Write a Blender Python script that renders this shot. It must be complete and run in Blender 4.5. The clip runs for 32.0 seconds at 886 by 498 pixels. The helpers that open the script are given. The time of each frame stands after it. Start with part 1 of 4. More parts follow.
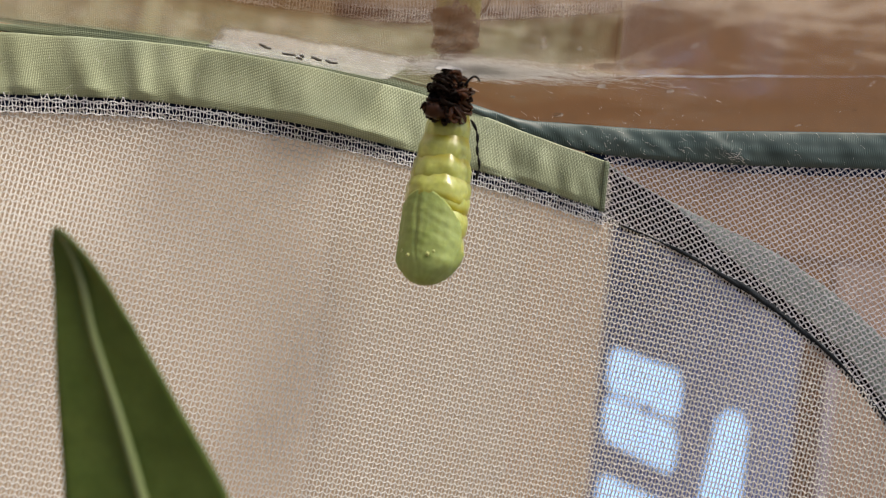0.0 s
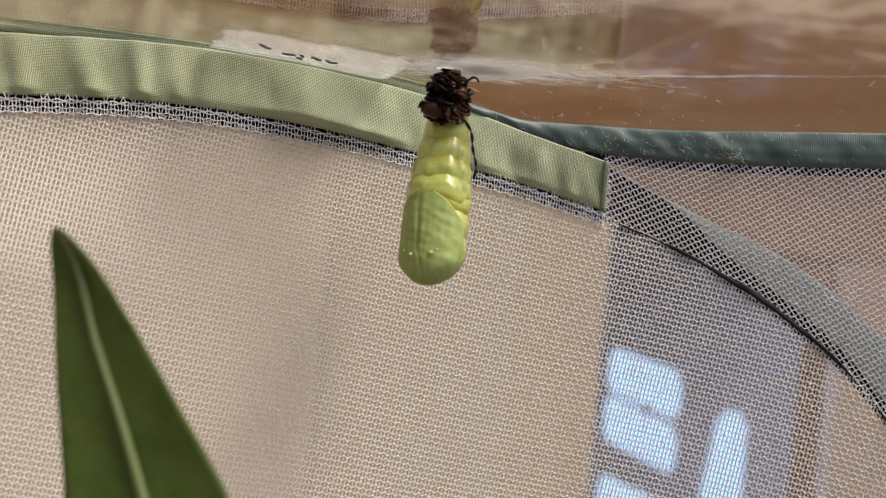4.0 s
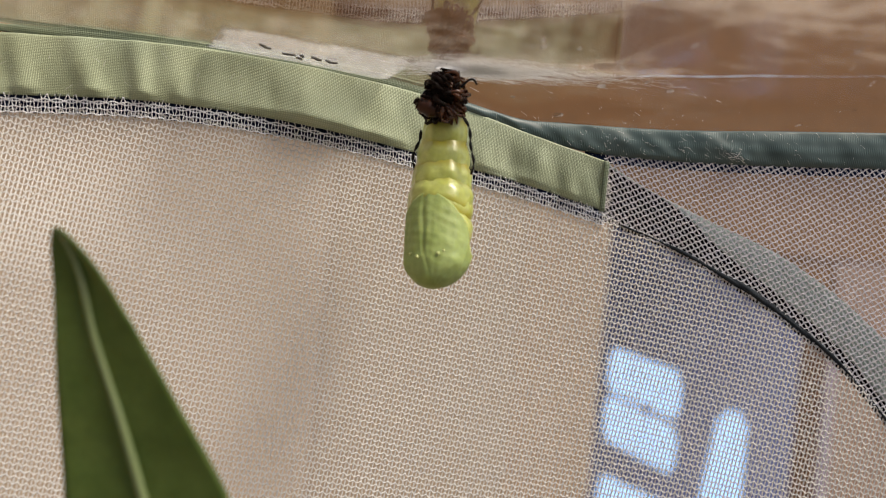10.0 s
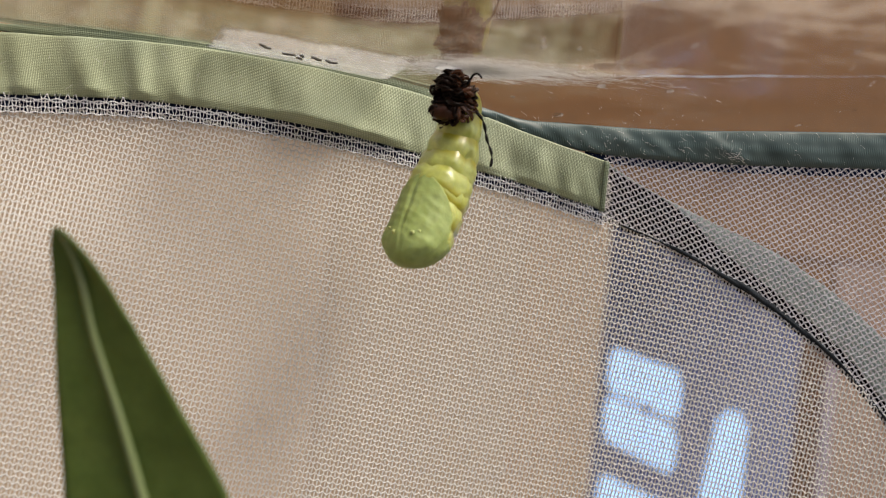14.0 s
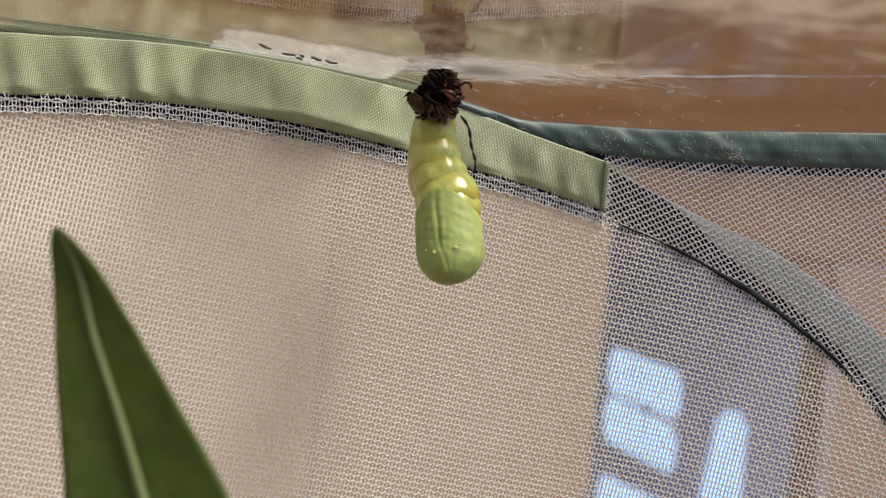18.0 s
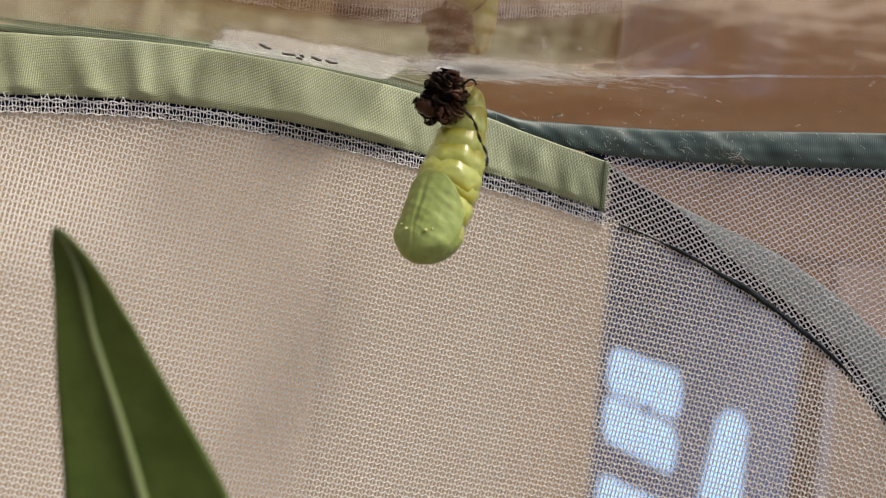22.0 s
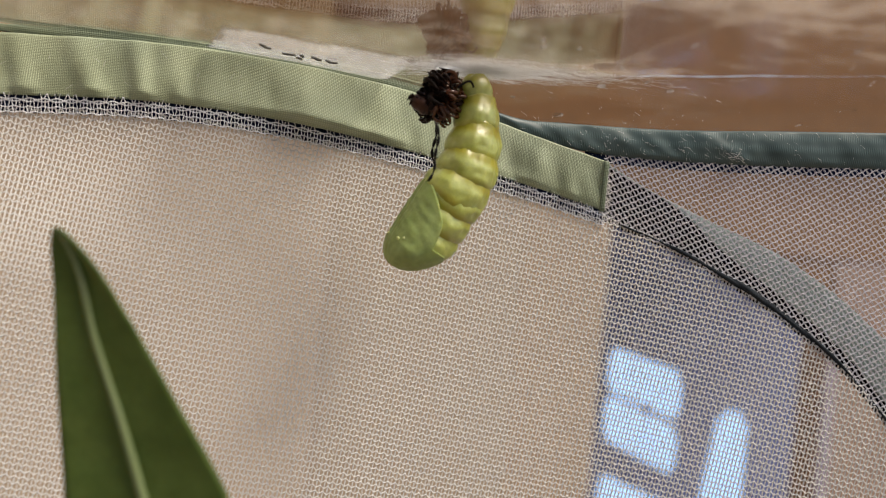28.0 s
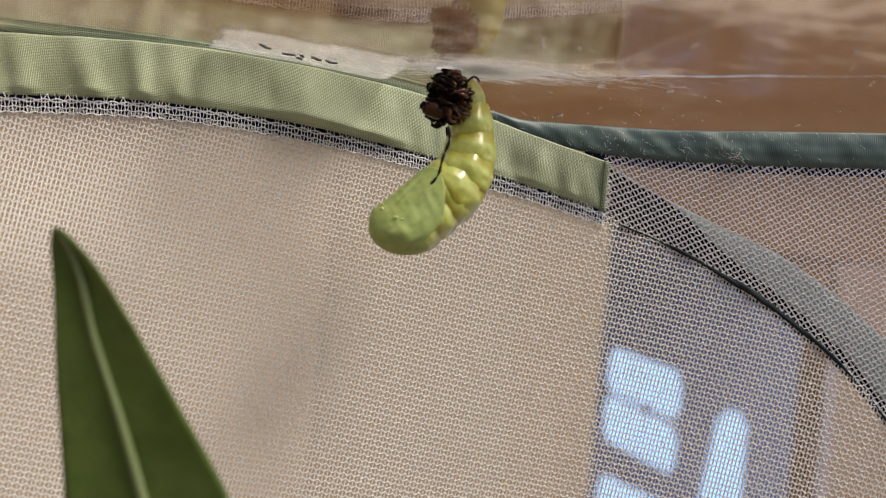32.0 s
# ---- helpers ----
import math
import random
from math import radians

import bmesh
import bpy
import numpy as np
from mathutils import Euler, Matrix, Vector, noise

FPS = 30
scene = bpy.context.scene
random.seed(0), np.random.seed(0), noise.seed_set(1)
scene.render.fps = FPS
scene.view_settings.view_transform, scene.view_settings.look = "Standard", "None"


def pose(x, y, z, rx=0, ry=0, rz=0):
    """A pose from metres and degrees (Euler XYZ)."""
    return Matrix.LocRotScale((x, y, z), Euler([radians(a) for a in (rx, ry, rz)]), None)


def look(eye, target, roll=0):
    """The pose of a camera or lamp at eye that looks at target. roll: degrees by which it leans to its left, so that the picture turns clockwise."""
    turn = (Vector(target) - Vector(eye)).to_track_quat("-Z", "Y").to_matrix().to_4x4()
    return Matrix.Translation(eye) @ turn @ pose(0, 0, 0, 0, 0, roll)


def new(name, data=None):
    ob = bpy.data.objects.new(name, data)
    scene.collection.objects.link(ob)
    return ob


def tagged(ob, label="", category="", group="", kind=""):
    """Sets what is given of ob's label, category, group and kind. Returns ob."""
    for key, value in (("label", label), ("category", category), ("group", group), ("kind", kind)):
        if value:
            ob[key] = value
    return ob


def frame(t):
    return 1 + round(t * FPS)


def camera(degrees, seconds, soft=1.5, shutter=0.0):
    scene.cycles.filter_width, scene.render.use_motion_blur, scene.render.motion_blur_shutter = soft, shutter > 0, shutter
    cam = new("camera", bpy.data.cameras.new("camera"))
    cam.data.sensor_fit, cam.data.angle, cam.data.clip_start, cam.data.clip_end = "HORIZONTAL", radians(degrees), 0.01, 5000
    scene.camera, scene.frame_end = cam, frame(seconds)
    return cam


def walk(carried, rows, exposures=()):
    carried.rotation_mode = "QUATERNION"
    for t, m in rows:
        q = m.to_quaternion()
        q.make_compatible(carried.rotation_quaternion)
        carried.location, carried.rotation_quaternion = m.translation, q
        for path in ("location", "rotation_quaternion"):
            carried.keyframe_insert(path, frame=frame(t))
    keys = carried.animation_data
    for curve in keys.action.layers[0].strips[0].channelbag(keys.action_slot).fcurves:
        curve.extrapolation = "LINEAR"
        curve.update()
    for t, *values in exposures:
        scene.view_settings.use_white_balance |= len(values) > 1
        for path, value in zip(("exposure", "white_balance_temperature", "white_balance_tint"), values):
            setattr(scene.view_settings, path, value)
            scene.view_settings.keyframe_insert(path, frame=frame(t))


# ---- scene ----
FOV, ROLL = 55.0, 5.3
EYE = Vector((0, 0, 1.2))
MM = 0.001
cam = camera(FOV, 32.0, soft=0.75, shutter=0.5)
# a close-up lens with little depth in focus
cam.data.dof.use_dof = True
cam.data.dof.focus_distance = 0.141
cam.data.dof.aperture_fstop = 16.0
still = look(EYE, EYE + Vector((0, 1, 0)), ROLL)
walk(cam, [(0.0, still), (32.0, still)], [(0.0, -0.05), (21.0, -0.05), (23.0, -0.10), (32.0, -0.10)])

# ---- world and sun ----
SUN_AIM = Vector((0.60, -0.27, 1.0)).normalized()   # towards the sun
world = bpy.data.worlds.new("sky")
scene.world = world
world.use_nodes = True
wn = world.node_tree.nodes
sky = wn.new("ShaderNodeTexSky")
sky.sky_type, sky.sun_disc = "NISHITA", False
sky.sun_elevation = math.asin(SUN_AIM.z)
sky.sun_rotation = math.atan2(SUN_AIM.x, SUN_AIM.y)
world.node_tree.links.new(sky.outputs[0], wn["Background"].inputs[0])
wn["Background"].inputs[1].default_value = 0.14
lamp = bpy.data.lights.new("sun", "SUN")
lamp.energy, lamp.angle, lamp.color = 5.5, radians(23.0), (1.0, 0.90, 0.765)
sun = new("sun", lamp)
sun.matrix_world = look(EYE + SUN_AIM * 3, EYE)


# ---- materials ----
def mat(name, base, second=None, rough=0.6, metal=0.0, scale=400.0, fine=2500.0, bump=0.15, depth=0.0002,
        mix=0.5, spec=0.5, coat=0.0, sss=0.0, sss_radius=(0.002, 0.0015, 0.0006), sheen=0.0, trans=0.0):
    """A surface with blotches and fine grain at true size."""
    m = bpy.data.materials.new(name)
    m.use_nodes = True
    nt = m.node_tree
    n, l = nt.nodes, nt.links
    p = n["Principled BSDF"]
    co = n.new("ShaderNodeTexCoord")
    big, small = n.new("ShaderNodeTexNoise"), n.new("ShaderNodeTexNoise")
    big.inputs["Scale"].default_value, small.inputs["Scale"].default_value = scale, fine
    big.inputs["Detail"].default_value, small.inputs["Detail"].default_value = 5, 3
    l.new(co.outputs["Object"], big.inputs["Vector"])
    l.new(co.outputs["Object"], small.inputs["Vector"])
    ramp = n.new("ShaderNodeMapRange")
    ramp.inputs[1].default_value, ramp.inputs[2].default_value = 0.3, 0.7
    l.new(big.outputs["Fac"], ramp.inputs[0])
    mul = n.new("ShaderNodeMath")
    mul.operation = "MULTIPLY"
    mul.inputs[1].default_value = mix
    l.new(ramp.outputs[0], mul.inputs[0])
    c = n.new("ShaderNodeMix")
    c.data_type = "RGBA"
    second = second or tuple(v * 0.7 for v in base)
    c.inputs[6].default_value, c.inputs[7].default_value = (*base, 1), (*second, 1)
    l.new(mul.outputs[0], c.inputs[0])
    grain = n.new("ShaderNodeMix")
    grain.data_type, grain.blend_type = "RGBA", "OVERLAY"
    grain.inputs[0].default_value = 0.25
    l.new(c.outputs[2], grain.inputs[6])
    l.new(small.outputs["Fac"], grain.inputs[7])
    l.new(grain.outputs[2], p.inputs["Base Color"])
    rr = n.new("ShaderNodeMapRange")
    rr.inputs[3].default_value, rr.inputs[4].default_value = max(0.02, rough - 0.08), min(1, rough + 0.08)
    l.new(big.outputs["Fac"], rr.inputs[0])
    l.new(rr.outputs[0], p.inputs["Roughness"])
    p.inputs["Metallic"].default_value = metal
    p.inputs["Specular IOR Level"].default_value = spec
    p.inputs["Coat Weight"].default_value = coat
    p.inputs["Coat Roughness"].default_value = 0.12
    p.inputs["Sheen Weight"].default_value = sheen
    p.inputs["Transmission Weight"].default_value = trans
    if sss:
        p.inputs["Subsurface Weight"].default_value = sss
        p.inputs["Subsurface Radius"].default_value = sss_radius
        p.inputs["Subsurface Scale"].default_value = 1.0
    b = n.new("ShaderNodeBump")
    b.inputs["Strength"].default_value, b.inputs["Distance"].default_value = bump, depth
    l.new(small.outputs["Fac"], b.inputs["Height"])
    l.new(b.outputs[0], p.inputs["Normal"])
    m["parts"] = "x"
    return m


def node_of(m, kind):
    return [n for n in m.node_tree.nodes if n.bl_idname == kind]


def lid_plastic(name, least, most, rough, shine, gloss_loss=0.0):
    """Clear, scuffed vinyl: see-through, glossy at a low angle, hazy where it is scratched."""
    m = bpy.data.materials.new(name)
    m.use_nodes = True
    n, l = m.node_tree.nodes, m.node_tree.links
    n.remove(n["Principled BSDF"])
    out = n["Material Output"]
    co = n.new("ShaderNodeTexCoord")
    stretch = n.new("ShaderNodeMapping")
    stretch.inputs["Scale"].default_value = (75, 130, 60)
    l.new(co.outputs["Object"], stretch.inputs["Vector"])
    streak = n.new("ShaderNodeTexNoise")
    streak.inputs["Scale"].default_value, streak.inputs["Detail"].default_value = 3.0, 8
    streak.inputs["Roughness"].default_value = 0.7
    l.new(stretch.outputs[0], streak.inputs["Vector"])
    cloud = n.new("ShaderNodeTexNoise")
    cloud.inputs["Scale"].default_value, cloud.inputs["Detail"].default_value = 45, 4
    l.new(co.outputs["Object"], cloud.inputs["Vector"])
    both = n.new("ShaderNodeMath")
    both.operation = "MULTIPLY"
    l.new(streak.outputs["Fac"], both.inputs[0])
    l.new(cloud.outputs["Fac"], both.inputs[1])
    haze = n.new("ShaderNodeMapRange")
    haze.inputs[1].default_value, haze.inputs[2].default_value = 0.225, 0.34
    haze.inputs[3].default_value, haze.inputs[4].default_value = least, most
    l.new(both.outputs[0], haze.inputs[0])
    bump = n.new("ShaderNodeBump")
    bump.inputs["Strength"].default_value, bump.inputs["Distance"].default_value = 0.004, 0.0003
    l.new(streak.outputs["Fac"], bump.inputs["Height"])
    clear = n.new("ShaderNodeBsdfTransparent")
    clear.inputs[0].default_value = (0.97, 0.96, 0.95, 1)
    gloss = n.new("ShaderNodeBsdfGlossy")
    gloss.inputs["Roughness"].default_value = rough
    l.new(bump.outputs[0], gloss.inputs["Normal"])
    facing = n.new("ShaderNodeLayerWeight")
    facing.inputs[0].default_value = 0.5
    power = n.new("ShaderNodeMath")
    power.operation = "POWER"
    power.inputs[1].default_value = 5.0
    l.new(facing.outputs["Facing"], power.inputs[0])
    fres = n.new("ShaderNodeMapRange")
    fres.inputs[3].default_value, fres.inputs[4].default_value = 0.04, shine
    l.new(power.outputs[0], fres.inputs[0])
    # the gloss is taken down towards one end of the sheet, against reflections there
    place, wide, dull = n.new("ShaderNodeSeparateXYZ"), n.new("ShaderNodeMapRange"), n.new("ShaderNodeMath")
    l.new(co.outputs["Object"], place.inputs[0])
    l.new(place.outputs[0], wide.inputs[0])
    wide.inputs[1].default_value, wide.inputs[2].default_value = 0.011, 0.030
    wide.inputs[3].default_value, wide.inputs[4].default_value = 1.0, 1.0 - gloss_loss
    dull.operation = "MULTIPLY"
    l.new(fres.outputs[0], dull.inputs[0])
    l.new(wide.outputs[0], dull.inputs[1])
    front, behind, dust = n.new("ShaderNodeBsdfDiffuse"), n.new("ShaderNodeBsdfTranslucent"), n.new("ShaderNodeMixShader")
    front.inputs[0].default_value = behind.inputs[0].default_value = (0.76, 0.67, 0.57, 1)
    dust.inputs[0].default_value = 0.4
    l.new(front.outputs[0], dust.inputs[1])
    l.new(behind.outputs[0], dust.inputs[2])
    # less of the dust lies at the far end
    thin, less = n.new("ShaderNodeMapRange"), n.new("ShaderNodeMath")
    l.new(place.outputs[0], thin.inputs[0])
    thin.inputs[1].default_value, thin.inputs[2].default_value = 0.025, 0.060
    thin.inputs[3].default_value, thin.inputs[4].default_value = 1.0, 0.45
    less.operation = "MULTIPLY"
    l.new(haze.outputs[0], less.inputs[0])
    l.new(thin.outputs[0], less.inputs[1])
    milky = n.new("ShaderNodeMixShader")
    l.new(less.outputs[0], milky.inputs[0])
    l.new(clear.outputs[0], milky.inputs[1])
    l.new(dust.outputs[0], milky.inputs[2])
    mixed = n.new("ShaderNodeMixShader")
    l.new(dull.outputs[0], mixed.inputs[0])
    l.new(milky.outputs[0], mixed.inputs[1])
    l.new(gloss.outputs[0], mixed.inputs[2])
    l.new(mixed.outputs[0], out.inputs[0])
    return m


def cloth(name, base, second, weave=0.00045, rough=0.55, sheen=0.3, spec=0.4, across=None, relief=0.5):
    """Woven ribbon: a fine over-and-under weave on u and v in metres, with soft blotches."""
    m = mat(name, base, second, rough=rough, scale=180, fine=1500, sheen=sheen, spec=spec, mix=0.6)
    n, l = m.node_tree.nodes, m.node_tree.links
    co = node_of(m, "ShaderNodeTexCoord")[0]
    waves = []
    for axis, size in ((0, weave), (1, across or weave)):
        w = n.new("ShaderNodeTexWave")
        w.bands_direction = "XY"[axis]
        w.inputs["Scale"].default_value = 0.314 / size
        w.inputs["Distortion"].default_value = 1.3
        w.inputs["Detail Scale"].default_value = 2.0
        l.new(co.outputs["UV"], w.inputs["Vector"])
        waves.append(w)
    top = n.new("ShaderNodeMath")
    top.operation = "MULTIPLY"
    l.new(waves[0].outputs["Fac"], top.inputs[0])
    l.new(waves[1].outputs["Fac"], top.inputs[1])
    b = node_of(m, "ShaderNodeBump")[0]
    b.inputs["Strength"].default_value, b.inputs["Distance"].default_value = relief, 0.00012
    l.new(top.outputs[0], b.inputs["Height"])
    p = n["Principled BSDF"]
    grain = [x for x in node_of(m, "ShaderNodeMix") if x.blend_type == "OVERLAY"][0]
    l.new(top.outputs[0], grain.inputs[7])
    grain.inputs[0].default_value = 0.24
    return m


VINYL = lid_plastic("scuffed_vinyl", 0.0, 0.29, 0.008, 1.35, 0.94)
VINYL_CLEAR = lid_plastic("clear_vinyl", 0.0, 0.04, 0.12, 0.03)
BAND = cloth("sage_ribbon", (0.295, 0.335, 0.20), (0.41, 0.45, 0.29), weave=0.00028, across=0.00024, relief=0.5)
EDGE = cloth("dull_green_edge", (0.15, 0.185, 0.11), (0.20, 0.24, 0.14), weave=0.00026)
BIND = cloth("dark_teal_ribbon", (0.05, 0.08, 0.075), (0.10, 0.135, 0.125), rough=0.45, spec=0.4, weave=0.00032, across=0.002, relief=0.2, sheen=0.1)
TRIM = cloth("grey_green_ribbon", (0.35, 0.425, 0.365), (0.41, 0.48, 0.41), weave=0.0003)
NAVY = cloth("navy_tape", (0.010, 0.016, 0.045), (0.016, 0.024, 0.06), rough=0.9, sheen=0.0, spec=0.05)
EDGE_SHADE = cloth("charcoal_edge_shade", (0.013, 0.016, 0.021), (0.03, 0.036, 0.042), rough=0.8, sheen=0.1, spec=0.1)
SHADE_TAPE = cloth("shade_black_tape", (0.005, 0.005, 0.007), (0.008, 0.008, 0.011), rough=0.9, sheen=0.0, spec=0.02)
THREAD = mat("net_thread", (0.80, 0.77, 0.725), (0.72, 0.69, 0.65), rough=0.6, scale=120, fine=3000, sheen=0.2, mix=0.5)
# the net's thread again, with the arch's shade put into its colour
THREAD_SHADED = mat("shaded_lavender_thread", (0.56, 0.53, 0.56), (0.47, 0.44, 0.47), rough=0.6, scale=120, fine=3000, sheen=0.1)
SEAM = mat("white_seam_thread", (0.88, 0.88, 0.91), (0.80, 0.80, 0.84), rough=0.55, scale=300, sheen=0.2)
STITCH = mat("dark_stitch", (0.02, 0.025, 0.02), (0.05, 0.055, 0.045), rough=0.8)
SILK = mat("white_silk", (0.85, 0.84, 0.82), (0.7, 0.69, 0.66), rough=0.6, sheen=0.5)
TAPE = mat("paper_label", (0.60, 0.63, 0.62), (0.55, 0.58, 0.57), rough=0.75, scale=90, fine=1800)


def thin_paper(m, clear, glow_through=0.0):
    """Let part of the light through a thin matt sheet: some straight, some scattered."""
    n, l = m.node_tree.nodes, m.node_tree.links
    body, soft = n.new("ShaderNodeMixShader"), n.new("ShaderNodeBsdfTranslucent")
    body.inputs[0].default_value = glow_through
    soft.inputs[0].default_value = (0.80, 0.80, 0.80, 1)
    l.new(n["Principled BSDF"].outputs[0], body.inputs[1])
    l.new(soft.outputs[0], body.inputs[2])
    mixed, see = n.new("ShaderNodeMixShader"), n.new("ShaderNodeBsdfTransparent")
    mixed.inputs[0].default_value = clear
    l.new(body.outputs[0], mixed.inputs[1])
    l.new(see.outputs[0], mixed.inputs[2])
    l.new(mixed.outputs[0], n["Material Output"].inputs[0])


thin_paper(TAPE, 0.72, 0.75)
# bright blue that stands for the sky's highlight on the crease
FOLD_GLINT = mat("crease_glint", (0.50, 0.68, 1.0), (0.42, 0.58, 0.95), rough=0.12, scale=120, spec=0.8, trans=0.5)
LINT = mat("pale_lint", (0.75, 0.70, 0.62), (0.85, 0.82, 0.78), rough=0.5, scale=100)
SMUDGE = mat("dried_smudge", (0.60, 0.54, 0.48), (0.7, 0.65, 0.6), rough=0.7, scale=300)
thin_paper(SMUDGE, 0.72, 0.8)
thin_paper(FOLD_GLINT, 0.1, 0.6)
thin_paper(SILK, 0.0, 0.8)
thin_paper(THREAD, 0.12, 0.3)
thin_paper(LINT, 0.0, 0.5)
INK = mat("pencil", (0.10, 0.095, 0.085), (0.17, 0.16, 0.14), rough=0.7)
LEAF = mat("leaf_green", (0.045, 0.074, 0.012), (0.078, 0.112, 0.024), rough=0.62, scale=260, fine=1600, bump=0.25, sss=0.05, spec=0.2, mix=0.8)
RIB = mat("leaf_midrib", (0.14, 0.17, 0.07), (0.15, 0.20, 0.06), rough=0.5, scale=200)
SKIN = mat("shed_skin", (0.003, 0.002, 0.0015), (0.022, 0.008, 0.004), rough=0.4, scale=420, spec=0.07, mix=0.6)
# brown of the dry skin, with its lit +x side put into the colour
SKIN_SUN_BROWN = mat("shed_skin_sun_brown", (0.10, 0.033, 0.012), (0.022, 0.009, 0.004), rough=0.25, scale=420, spec=0.5, mix=0.8)
CAPSULE = mat("brown_capsule", (0.045, 0.016, 0.007), (0.016, 0.007, 0.004), rough=0.33, scale=700, spec=0.2, mix=0.9)
BLACK = mat("black_filament", (0.005, 0.004, 0.004), (0.010, 0.008, 0.007), rough=0.5, scale=600, spec=0.2)
WING = mat("pupa_wing_case", (0.225, 0.285, 0.075), (0.315, 0.37, 0.14), rough=0.58, scale=260, fine=900, bump=0.35, sss=0.3, mix=0.7, spec=0.3)
GOLD = mat("pale_spot", (0.42, 0.44, 0.16), (0.50, 0.52, 0.22), rough=0.35, sss=0.2)


def segment_skin():
    """Glossy yellow-green skin, yellower towards the lower rim of each ring."""
    m = mat("pupa_abdomen", (0.34, 0.365, 0.050), (0.48, 0.51, 0.17), rough=0.38, scale=350, fine=1300, bump=0.2, sss=0.25, mix=0.7, coat=0.8)
    n, l = m.node_tree.nodes, m.node_tree.links
    co = node_of(m, "ShaderNodeTexCoord")[0]
    part_z = n.new("ShaderNodeSeparateXYZ")
    l.new(co.outputs["Generated"], part_z.inputs[0])
    rim = n.new("ShaderNodeMapRange")
    rim.inputs[1].default_value, rim.inputs[2].default_value = 0.33, 0.20
    l.new(part_z.outputs[2], rim.inputs[0])
    mixin = n.new("ShaderNodeMix")
    mixin.data_type = "RGBA"
    grain = [x for x in node_of(m, "ShaderNodeMix") if x.blend_type == "OVERLAY"][0]
    upper = n.new("ShaderNodeMapRange")
    upper.inputs[1].default_value, upper.inputs[2].default_value = 0.58, 0.70
    l.new(part_z.outputs[2], upper.inputs[0])
    crease = n.new("ShaderNodeMath")
    crease.operation = "MAXIMUM"
    l.new(rim.outputs[0], crease.inputs[0])
    l.new(upper.outputs[0], crease.inputs[1])
    l.new(crease.outputs[0], mixin.inputs[0])
    l.new(grain.outputs[2], mixin.inputs[6])
    mixin.inputs[7].default_value = (0.34, 0.31, 0.018, 1)
    l.new(mixin.outputs[2], n["Principled BSDF"].inputs["Base Color"])
    return m


ABDOMEN = segment_skin()
ABDOMEN.node_tree.nodes["Principled BSDF"].inputs["Coat Roughness"].default_value = 0.29
WALL_BEIGE = mat("beige_plaster", (0.525, 0.405, 0.285), (0.48, 0.37, 0.26), rough=0.8, scale=6, fine=150, depth=0.001)
WALL_DEEPER = mat("deeper_beige_plaster", (0.455, 0.35, 0.24), (0.42, 0.32, 0.22), rough=0.8, scale=6, fine=150, depth=0.001)
BOARD = mat("pale_tan_board", (0.46, 0.325, 0.205), (0.41, 0.285, 0.175), rough=0.7, scale=6, fine=90)
# the blue haze round the daylit panes is put into this colour
WALL_DARK = mat("glow_blue_plaster", (0.205, 0.24, 0.465), (0.17, 0.195, 0.385), rough=0.8, scale=5, fine=120)
TAN = mat("tan_wood", (0.47, 0.275, 0.11), (0.40, 0.23, 0.09), rough=0.6, scale=7, fine=60)
BROWN = mat("brown_wood", (0.235, 0.106, 0.029), (0.19, 0.085, 0.023), rough=0.55, scale=7, fine=60)
WALL_TAN = mat("pinkish_tan_board", (0.37, 0.245, 0.17), (0.325, 0.21, 0.14), rough=0.7, scale=6, fine=90)
LINTEL = mat("dull_brown_wood", (0.285, 0.155, 0.070), (0.24, 0.13, 0.058), rough=0.7, scale=7, fine=60)
JAMB = mat("lavender_paint", (0.40, 0.34, 0.40), (0.36, 0.3, 0.36), rough=0.6, scale=8, fine=90)
FLOOR = mat("floor_boards", (0.16, 0.11, 0.07), (0.12, 0.08, 0.05), rough=0.6, scale=8, fine=80)


def glow(name, colour, strength):
    m = bpy.data.materials.new(name)
    m.use_nodes = True
    n, l = m.node_tree.nodes, m.node_tree.links
    n.remove(n["Principled BSDF"])
    e = n.new("ShaderNodeEmission")
    e.inputs[0].default_value, e.inputs[1].default_value = (*colour, 1), strength
    l.new(e.outputs[0], n["Material Output"].inputs[0])
    return m


DAY = glow("bright_daylight", (0.36, 0.60, 1.0), 1.75)


# ---- mesh helpers ----
def part(name, bm, material, parent=None, label="", smooth=True):
    me = bpy.data.meshes.new(name)
    bm.to_mesh(me)
    bm.free()
    me.materials.append(material)
    if smooth:
        me.polygons.foreach_set("use_smooth", [True] * len(me.polygons))
    ob = new(name, me)
    ob.parent = parent
    if label:
        ob["label"] = label
    return ob


